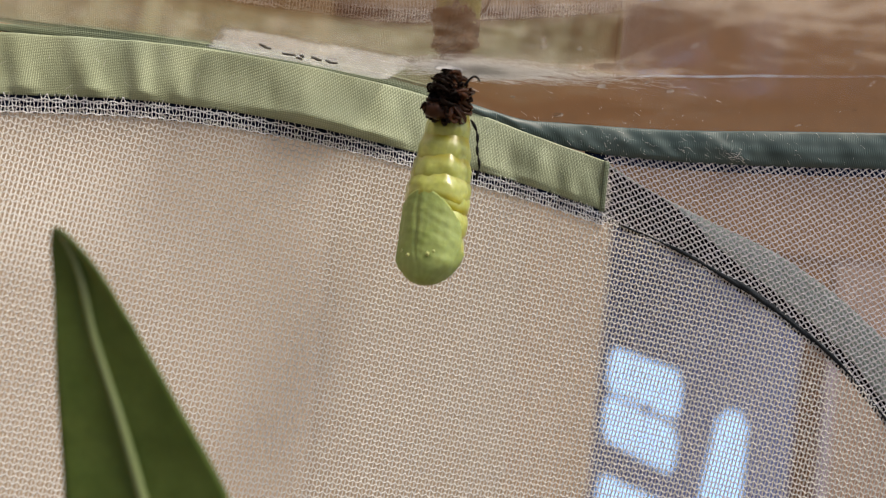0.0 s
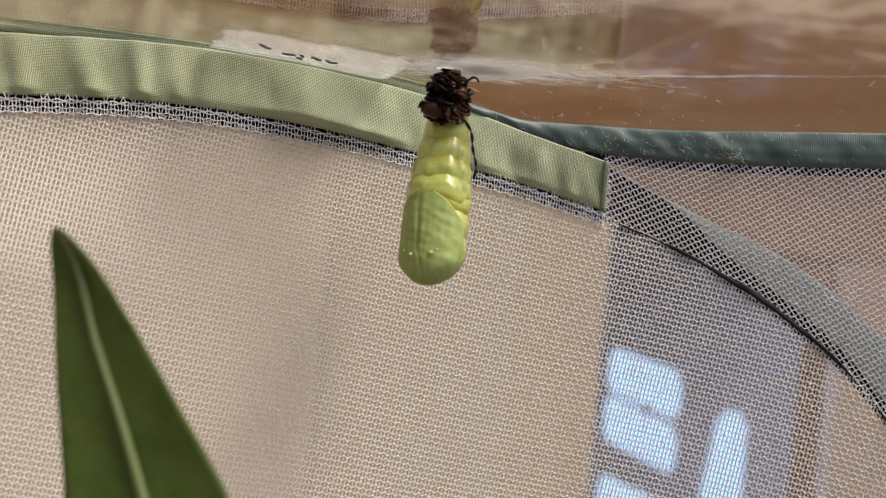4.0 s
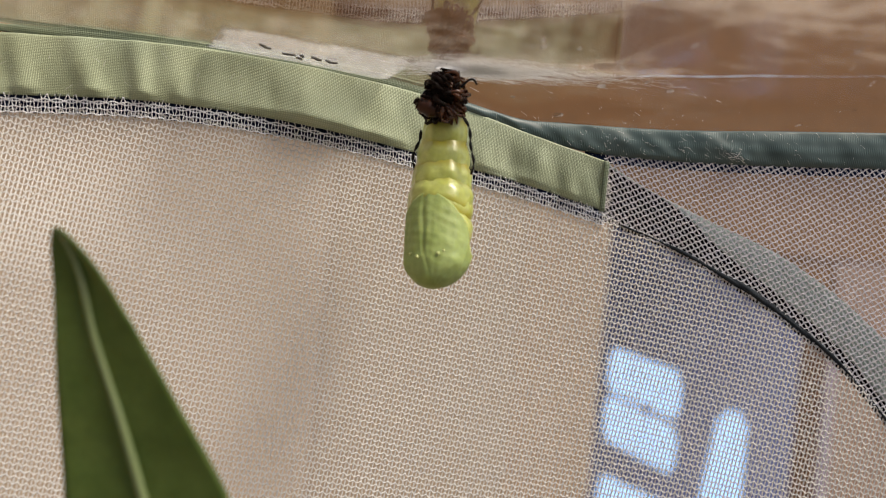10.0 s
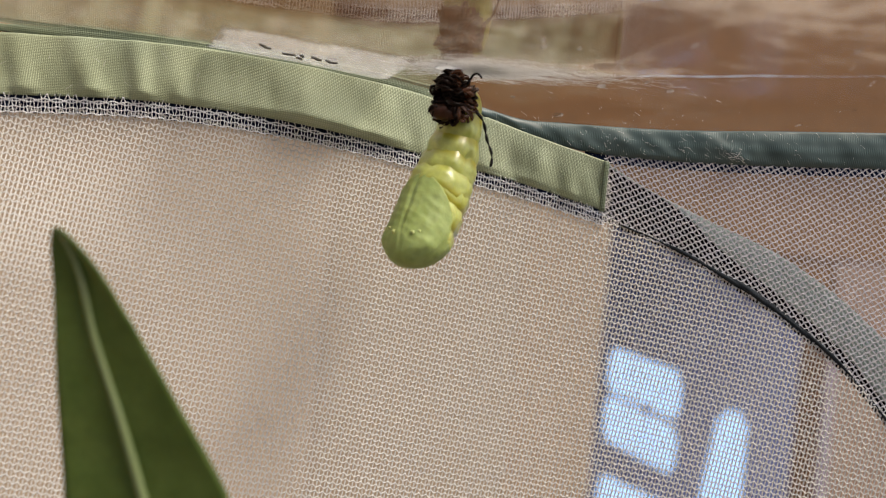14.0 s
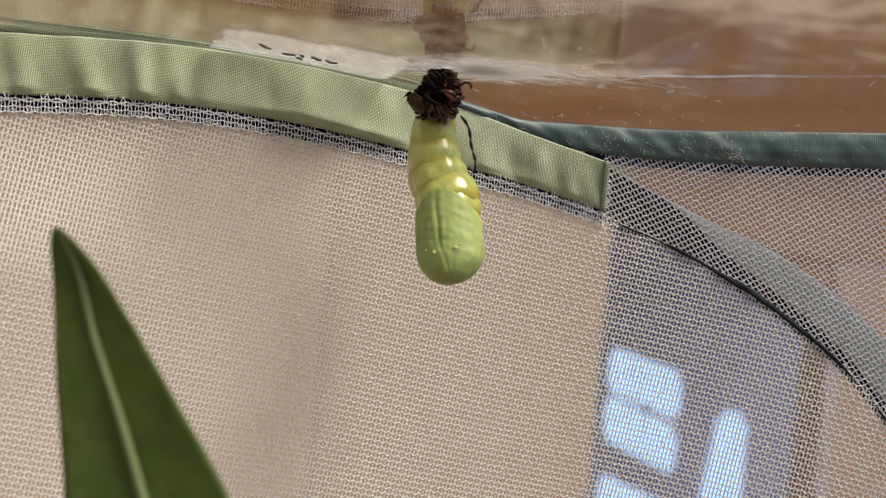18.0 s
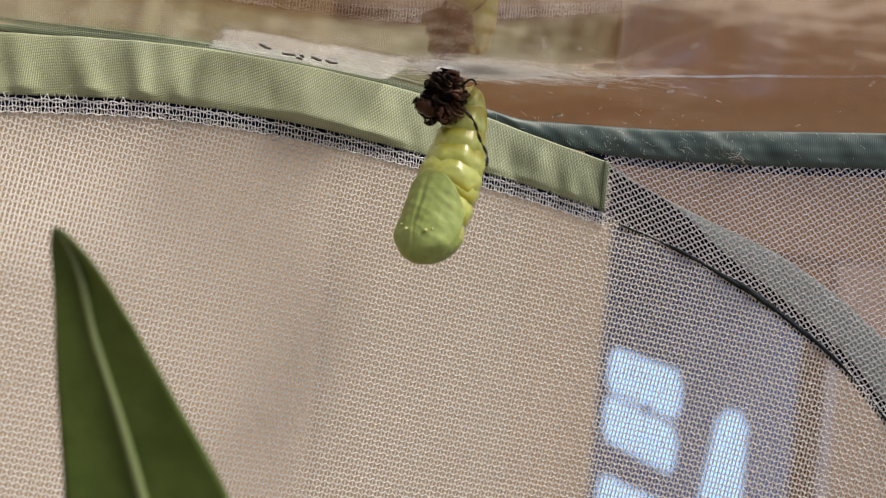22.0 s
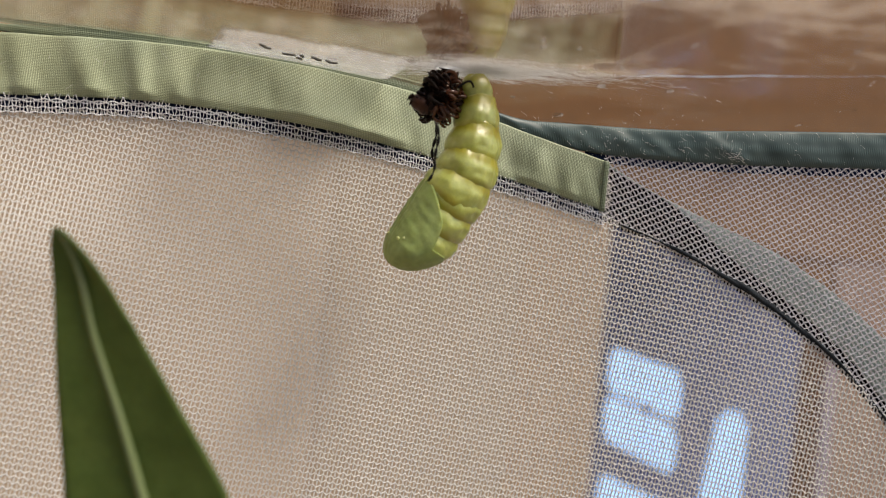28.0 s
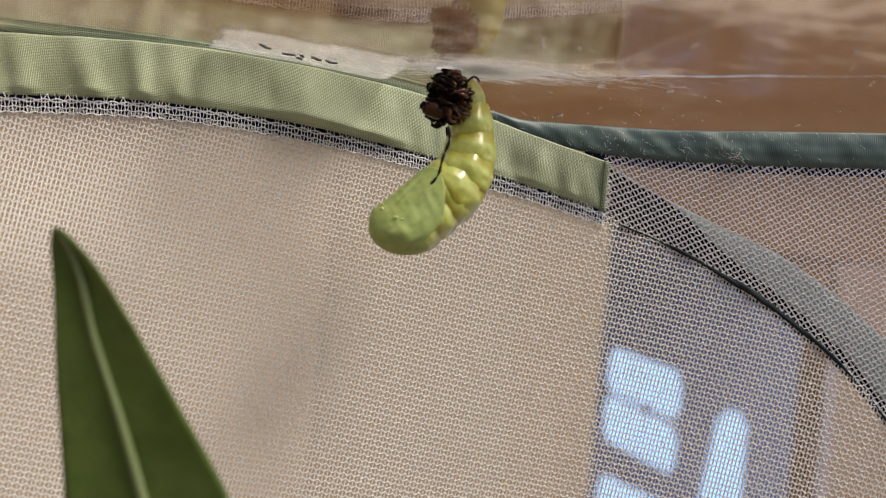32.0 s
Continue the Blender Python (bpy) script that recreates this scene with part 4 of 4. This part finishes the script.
slab("wall_back", -1.6, 0.195, 1.00, 1.08, -1.2, 0.150, WALL_BEIGE, "pale beige painted wall panel", "wall")
slab("trim_board", 0.095, 0.192, 0.9985, 1.002, -1.2, 0.150, BOARD, "tan vertical trim board", "trim")
slab("wall_header_tan", -1.6, -0.1505, 0.98, 1.10, 0.155, 1.3, TAN, "tan wooden wall above the panel", "wall")
slab("wall_header", -0.15, 1.9, 0.98, 1.10, 0.155, 1.3, BROWN, "brown wooden wall above the panel", "wall")
# added out of view to keep the sun off the far wall
slab("ceiling", -1.7, 1.9, 1.11, 2.98, 1.304, 1.36, WALL_BEIGE, "added unseen ceiling that shades the back room", "ceiling")
slab("wall_lintel", 0.28, 1.9, 1.00, 1.08, 0.03, 0.152, LINTEL, "brown wooden lintel over the opening", "wall")
slab("lintel_end", 0.1955, 0.279, 1.00, 1.08, 0.068, 0.152, LINTEL, "brown wooden end of the lintel", "trim")
# the wall's darker stretch, laid on as a thin sheet
slab("wall_deeper", -0.13, 0.094, 0.9985, 0.9995, -1.2, 0.150, WALL_DEEPER, "darker beige stretch of the wall, a thin sheet", "wall")
slab("wall_post", 0.464, 1.9, 1.00, 1.08, -1.2, 0.027, WALL_TAN, "tan boarded wall beside the opening", "wall")
slab("lintel_block", 0.40, 0.4625, 1.003, 1.07, -0.01, 0.0285, LINTEL, "brown block under the lintel", "trim")
slab("door_jamb", 0.456, 0.468, 0.985, 0.997, -1.2, -0.09, JAMB, "pale lavender painted door jamb", "trim")
slab("wall_far", -1.6, 1.9, 2.90, 2.98, -1.2, 1.3, WALL_DARK, "far wall in shade with the panes' glow in its colour", "wall")
slab("floor", -1.6, 1.9, -3.2, 2.98, -1.26, -1.204, FLOOR, "brown boarded floor", "floor")
slab("wall_left", -1.70, -1.604, -1.5, 2.98, -1.2, 1.3, WALL_BEIGE, "pale beige side wall", "wall")


def far_window():
    """A window in the shaded room, seen at a slant, with daylight outside."""
    thing = tagged(new("window_1"), "slanted window with bright blue daylight outside", "window", kind="structure")
    thing.location = (0.5, 2.3, EYE.z - 0.5)
    bpy.context.view_layer.update()
    a, b = Vector((0.490, 2.35)), Vector((0.575, 1.95))      # a side wall that runs towards the eye

    def pane(u0, u1, z00, z01, z10, z11, low=0.0):
        bm = bmesh.new()
        p, q = a.lerp(b, u0), a.lerp(b, u1)
        o = a.lerp(b, u0 + low)
        c = [(p.x, p.y, z00), (q.x, q.y, z10), (q.x, q.y, z11), (o.x, o.y, z01)]
        vs = [bm.verts.new((x, y, EYE.z + z)) for x, y, z in c]
        f = bm.faces.new(vs)
        bmesh.ops.bevel(bm, geom=vs, offset=0.02, segments=4, affect="VERTICES")
        bmesh.ops.solidify(bm, geom=bm.faces[:], thickness=0.004)
        hang(part("pane", bm, DAY, label="bright daylit pane"), thing)

    pane(0.0, 1.0, -0.225, -0.345, -0.232, -0.345)
    pane(0.0, 1.0, -0.355, -0.480, -0.360, -0.470)
    pane(0.0, 0.98, -0.575, -0.72, -0.540, -0.72)
    pane(1.42, 1.67, -0.280, -0.62, -0.268, -0.60, -0.20)
    bm = bmesh.new()
    m = a.lerp(b, 0.55)
    box(bm, m.x - 0.012, m.x + 0.012, m.y - 0.045, m.y - 0.02, EYE.z - 0.362, EYE.z - 0.335, bevel=0.004)
    hang(part("latch", bm, WALL_DARK, label="small dark window latch"), thing)
    return thing


far_window()


# ---- motion ----
def motions():
    c, s = math.cos(radians(ROLL)), math.sin(radians(ROLL))

    def spot(x, y, deep=0.0):
        dx, dy = x - 784, y - 441
        far = 0.128 + deep * MM
        X, Z = (dx * c + dy * s) / 1506.1 * far, -(dy * c - dx * s) / 1506.1 * far
        return Vector((X, far, EYE.z + Z)) - Vector(world_mm(PAD.x, PAD.y, PAD.z))

    # seconds; top of the abdomen; joint of the wing case; middle of its end; turn of the belly
    body = [
        (0, 800, 185, 776, 345, 763, 455, 22), (0.5, 805, 185, 774, 338, 754, 445, 24), (1, 805, 185, 778, 340, 775, 446, 15),
        (1.5, 803, 185, 778, 338, 770, 447, 18), (2, 802, 185, 775, 338, 765, 446, 20), (2.5, 800, 187, 777, 341, 767, 450, 18),
        (3, 795, 190, 780, 345, 778, 456, 15), (3.5, 797, 190, 777, 345, 767, 455, 18), (4.5, 797, 190, 778, 347, 769, 456, 18),
        (5.5, 792, 190, 780, 350, 774, 459, 13), (6, 790, 190, 778, 352, 772, 460, 13), (6.5, 800, 190, 780, 348, 765, 456, 18)]
    body += [
        (7, 797, 190, 785, 352, 774, 460, 18), (7.5, 805, 190, 780, 340, 762, 444, 20), (8, 815, 195, 778, 340, 752, 448, 25),
        (8.5, 808, 190, 782, 343, 764, 448, 18), (9, 790, 180, 780, 365, 776, 467, 8), (9.5, 790, 185, 782, 358, 776, 460, 10),
        (10, 792, 185, 780, 358, 776, 463, 10), (10.5, 808, 190, 780, 340, 760, 444, 20), (11, 820, 190, 778, 342, 754, 447, 25),
        (11.5, 795, 185, 782, 352, 768, 456, 14), (12, 787, 185, 782, 362, 778, 466, 8), (12.5, 787, 185, 785, 355, 780, 458, 6)]
    body += [
        (13, 797, 185, 785, 340, 776, 444, 12), (13.5, 818, 185, 780, 330, 748, 425, 26), (14, 825, 185, 778, 335, 740, 432, 30),
        (14.5, 800, 185, 780, 345, 768, 455, 18), (15.5, 805, 188, 782, 342, 765, 450, 18), (16.5, 825, 190, 783, 335, 755, 437, 25),
        (17, 797, 190, 778, 348, 765, 458, 20), (17.5, 788, 188, 785, 350, 783, 455, 10), (17.7, 772, 191, 790, 362, 797, 455, 5),
        (18, 775, 185, 793, 355, 799, 457, 5), (18.2, 772, 185, 776, 356, 788, 450, 8), (18.5, 790, 190, 785, 343, 778, 448, 14)]
    body += [
        (18.7, 814, 190, 780, 332, 754, 427, 22), (19, 828, 195, 785, 325, 754, 426, 25), (19.2, 830, 187, 780, 336, 750, 438, 24),
        (19.5, 830, 195, 790, 335, 760, 433, 22), (19.7, 826, 195, 778, 336, 746, 439, 22), (20, 805, 195, 788, 335, 776, 446, 12),
        (20.2, 806, 195, 782, 336, 760, 451, 14), (20.5, 800, 200, 785, 333, 755, 428, 18), (20.7, 826, 192, 794, 330, 738, 426, 24),
        (21, 836, 180, 794, 326, 724, 385, 25), (21.2, 850, 173, 796, 315, 730, 398, 26), (21.5, 845, 175, 792, 312, 750, 409, 25)]
    body += [
        (21.7, 847, 175, 785, 312, 732, 408, 26), (22, 831, 183, 795, 321, 760, 423, 18), (22.2, 824, 187, 786, 322, 736, 424, 24),
        (22.3, 813, 184, 790, 325, 778, 427, 14), (22.5, 808, 180, 785, 330, 764, 426, 12), (22.7, 820, 181, 790, 320, 774, 428, 14), (23, 838, 183, 795, 312, 754, 411, 20),
        (23.2, 842, 183, 786, 314, 748, 423, 22), (23.4, 832, 184, 794, 320, 758, 420, 18), (23.5, 825, 185, 805, 330, 790, 441, 5), (23.7, 812, 183, 788, 326, 768, 433, 14),
        (24, 816, 174, 790, 328, 750, 427, 40), (24.2, 843, 175, 791, 327, 722, 429, 60), (24.5, 820, 185, 800, 325, 787, 428, 0)]
    body += [
        (24.7, 814, 183, 794, 324, 786, 439, 6), (25, 805, 190, 798, 315, 795, 415, -5), (25.2, 826, 181, 792, 325, 745, 415, 25),
        (25.3, 840, 171, 790, 324, 732, 426, 45), (25.5, 825, 170, 785, 330, 757, 435, 45), (26, 812, 180, 797, 328, 784, 431, 8),
        (26.5, 838, 165, 787, 325, 748, 418, 45), (27, 812, 182, 797, 330, 782, 431, 8), (27.5, 818, 180, 785, 330, 750, 428, 30),
        (27.6, 822, 173, 800, 333, 788, 425, 18), (27.7, 832, 165, 808, 338, 772, 425, 30), (28, 842, 154, 804, 341, 738, 438, 68), (28.2, 826, 168, 800, 322, 792, 423, 5)]
    body += [
        (28.3, 818, 162, 798, 345, 762, 452, 50), (28.5, 805, 175, 808, 330, 802, 426, 10), (28.7, 815, 165, 785, 318, 775, 406, 10),
        (28.8, 818, 167, 793, 318, 790, 407, 8), (29, 823, 171, 799, 312, 750, 387, 20), (29.2, 834, 159, 797, 339, 735, 447, 65), (29.3, 820, 160, 795, 340, 775, 443, 40),
        (29.5, 812, 180, 790, 335, 770, 438, 20), (29.6, 822, 172, 796, 332, 782, 436, 22), (29.7, 840, 160, 785, 330, 725, 433, 60), (30, 845, 160, 790, 333, 704, 417, 68),
        (30.2, 818, 165, 802, 318, 803, 406, 0), (30.3, 820, 166, 795, 345, 756, 444, 50), (30.5, 800, 180, 815, 330, 807, 428, 5)]
    body += [
        (30.7, 812, 168, 795, 325, 782, 408, 5), (31, 831, 174, 796, 314, 748, 387, 20), (31.2, 835, 155, 795, 345, 739, 451, 65),
        (31.3, 826, 160, 808, 340, 793, 443, 20), (31.5, 800, 185, 797, 332, 786, 430, 15), (31.6, 812, 174, 799, 323, 800, 412, 12), (31.7, 822, 165, 793, 315, 790, 404, 10),
        (32, 827, 166, 797, 336, 714, 408, 35)]
    # seconds; middle of the shed skin, which swings from its silk
    skin = [
        (0, 788, 187), (1, 785, 182), (3, 786, 185), (5.5, 786, 180), (7, 788, 178),
        (8, 793, 186), (9, 786, 178), (10, 783, 172), (11, 795, 188), (12, 779, 169),
        (13, 787, 178), (14, 797, 182), (14.5, 789, 180), (16.5, 797, 184), (17, 787, 178),
        (17.7, 782, 165), (18, 774, 167), (18.2, 778, 166), (18.5, 783, 174), (18.7, 790, 177),
        (19, 790, 185), (19.2, 790, 185), (19.5, 795, 182), (19.7, 790, 177), (20, 785, 175),
        (20.2, 780, 169), (20.5, 782, 178), (20.7, 790, 181), (21, 790, 182), (21.2, 794, 185)]
    skin += [
        (21.5, 791, 182), (21.7, 790, 181), (22, 780, 178), (22.2, 772, 173), (22.5, 757, 158),
        (22.7, 774, 173), (23, 784, 181), (23.2, 784, 177), (23.5, 766, 172), (23.7, 766, 167),
        (24, 764, 166), (24.2, 780, 177), (24.5, 768, 174), (24.7, 766, 169), (25, 764, 170),
        (25.2, 776, 181), (25.3, 778, 185), (25.5, 757, 168), (26, 762, 168), (26.5, 772, 178),
        (27, 758, 166), (27.5, 752, 162), (27.7, 764, 177), (28, 772, 180), (28.2, 780, 177),
        (28.3, 757, 165), (28.5, 744, 153), (28.7, 764, 169), (29, 786, 186), (29.2, 776, 179)]
    skin += [
        (29.3, 761, 170), (29.5, 748, 156), (29.7, 770, 173), (30, 775, 184), (30.2, 774, 179),
        (30.3, 761, 178), (30.5, 744, 153), (30.7, 762, 173), (31, 787, 186), (31.2, 766, 167),
        (31.3, 761, 163), (31.5, 746, 155), (31.7, 760, 173), (32, 787, 186)]
    # seconds; root and tip of each filament; how far behind the silk
    right = [
        (0, 833, 212, 836, 303, -1), (1, 832, 205, 838, 288, -2), (3, 822, 210, 833, 303, -2), (7, 822, 213, 829, 305, -2), (8, 832, 205, 847, 308, -2),
        (10, 818, 205, 827, 300, -2), (11, 835, 205, 850, 305, -2), (12, 815, 205, 829, 300, -2), (14, 840, 195, 863, 298, -1), (16.5, 840, 195, 852, 300, -2),
        (17, 825, 200, 834, 300, -3), (17.7, 816, 205, 830, 292, -2), (18, 815, 205, 830, 295, -2), (18.7, 838, 200, 857, 282, -3), (19, 832, 200, 862, 300, -3)]
    right += [
        (19.2, 835, 195, 855, 302, -3), (19.7, 838, 200, 873, 286, -4), (20, 825, 198, 863, 292, -4), (20.2, 822, 195, 832, 288, -4), (20.5, 818, 200, 837, 300, -4),
        (20.7, 828, 195, 850, 304, -4), (21, 838, 190, 888, 282, -4), (21.2, 850, 195, 878, 284, -4), (21.5, 838, 195, 878, 270, -4), (21.7, 842, 190, 869, 290, -4),
        (22, 820, 195, 855, 293, -5), (22.2, 830, 190, 830, 284, -5), (22.5, 797, 185, 814, 290, -5), (22.7, 820, 190, 832, 290, -5), (23, 820, 195, 832, 283, -5.5)]
    right += [
        (23.2, 834, 189, 826, 286, -5.5), (23.5, 808, 190, 835, 298, -5.5), (23.7, 812, 190, 818, 284, -5.5), (24, 803, 180, 796, 280, -5.5), (24.2, 806, 189, 780, 278, -5.5),
        (24.7, 810, 186, 830, 290, -5.5), (25, 805, 195, 847, 287, -5), (25.3, 818, 188, 802, 284, -5.5), (25.5, 802, 185, 806, 292, -5.5), (27.5, 790, 185, 790, 290, -5.5),
        (28, 770, 215, 758, 285, -4), (28.5, 773, 187, 762, 295, -5), (29, 765, 225, 752, 290, 0), (29.5, 777, 185, 768, 297, -5), (30, 765, 225, 765, 290, 0)]
    right += [
        (30.5, 775, 190, 780, 292, -5), (31, 770, 225, 757, 290, 0), (31.5, 768, 190, 753, 293, -5), (32, 793, 222, 773, 278, -6)]
    left = [
        (0, 775, 225, 775, 295, 5), (3, 768, 225, 765, 300, 5), (5.5, 742, 230, 730, 312, 3), (7, 740, 240, 731, 313, 3), (8, 772, 235, 768, 305, 5), (10, 745, 230, 738, 308, 4),
        (12, 742, 225, 736, 303, 3), (14, 784, 230, 785, 295, 6), (17, 752, 225, 748, 300, 5), (18, 778, 225, 776, 298, 6), (19, 785, 225, 792, 295, 6), (20, 748, 215, 725, 300, 1),
        (20.2, 732, 222, 713, 290, 1), (20.5, 743, 225, 727, 305, 1), (20.7, 778, 225, 790, 295, 6), (21, 792, 222, 806, 288, 6), (22, 776, 228, 785, 296, 6)]
    left += [
        (22.5, 727, 208, 710, 300, 0), (22.7, 744, 215, 732, 308, 0), (23, 780, 225, 788, 295, 6), (23.5, 750, 220, 745, 298, 1), (23.7, 730, 213, 716, 296, 0),
        (24, 758, 220, 746, 302, 5), (24.2, 780, 225, 786, 295, 6), (24.5, 740, 222, 722, 305, 0), (24.7, 730, 216, 720, 308, 0), (25, 730, 215, 717, 303, 0),
        (25.5, 755, 225, 765, 300, 5), (27.5, 743, 212, 733, 305, 0), (28, 772, 222, 775, 285, 3), (28.5, 733, 205, 716, 305, 0), (29, 768, 225, 782, 290, 5)]
    left += [
        (29.2, 766, 225, 775, 290, 5), (29.5, 737, 205, 725, 285, 0), (30, 768, 222, 782, 270, 5), (30.5, 735, 208, 720, 310, 0), (31, 770, 225, 784, 290, 5),
        (31.2, 765, 225, 775, 290, 5), (31.5, 730, 205, 712, 288, 0), (32, 790, 225, 800, 290, 6)]
    def turned(p, along, twist):
        z = -along.normalized()
        x = Vector((1, 0, 0)) - z * z.x
        x.normalize()
        y = z.cross(x)
        m = Matrix((x, y, z)).transposed().to_4x4()
        return Matrix.Translation(p) @ m @ Matrix.Rotation(radians(-twist), 4, "Z")

    BOW = {12: -0.6, 12.5: -1.0, 17.5: -1.0, 17.7: -3.0, 18: -3.2, 18.2: -1.5}      # seconds; how far the abdomen bows aside, mm
    rows = [[] for _ in RINGS]
    case_rows = []
    for t, ax, ay, jx, jy, gx, gy, twist in body:
        twist = min(twist, 10 + twist * 0.12) + max(0, twist - 35) * 0.8
        A, J, G = spot(ax, ay, 2.5), spot(jx, jy, 1.5), spot(gx, gy, 1.5)
        flat = (G - J).length
        lean = math.sqrt(max(0.0, (THORAX * MM) ** 2 - flat ** 2))
        G.y -= lean
        along = (G - J).normalized()
        case_rows.append((t, turned(J, along, twist + 12)))
        reach = (J - A).length
        K = J - along * reach * 0.42 + Vector((BOW.get(t, 0.0) * MM, 0, 0))
        for i in range(len(RINGS)):
            q = (0.04, 0.235, 0.47, 0.71, 0.95)[i]
            p = A * (1 - q) ** 2 + K * 2 * q * (1 - q) + J * q * q
            d = (K - A) * (1 - q) + (J - K) * q
            rows[i].append((t, turned(p, d, (twist + 8) * (0.6 + 0.4 * q))))
    for ob, r in zip(RINGS, rows):
        walk(ob, r)
    walk(CASE, case_rows)
    home = SKIN_THING.matrix_world.copy()
    skin_rows = []
    for t, x, y in skin:
        swing = math.degrees(math.atan2(800 - x, y - 122)) - 10
        skin_rows.append((t, home @ pose(0, 0, 0, 0, swing, -0.5 * swing)))
    walk(SKIN_THING, skin_rows)

    def hung(x0, y0, x1, y1, deep):
        p, q = spot(x0, y0, deep), spot(x1, y1, deep)
        return turned(p, q - p, 0)

    def skin_at(t):
        ts = [r[0] for r in skin_rows]
        i = min(max(0, sum(1 for v in ts if v <= t) - 1), len(ts) - 2)
        f = min(1, max(0, (t - ts[i]) / (ts[i + 1] - ts[i])))
        return skin_rows[i][1].lerp(skin_rows[i + 1][1], f)

    for ob, r in ((FIL_RIGHT, right), (FIL_LEFT, left)):
        walk(ob, [(t, skin_at(t).inverted() @ home @ hung(x0, y0, x1, y1, deep)) for t, x0, y0, x1, y1, deep in r])


motions()
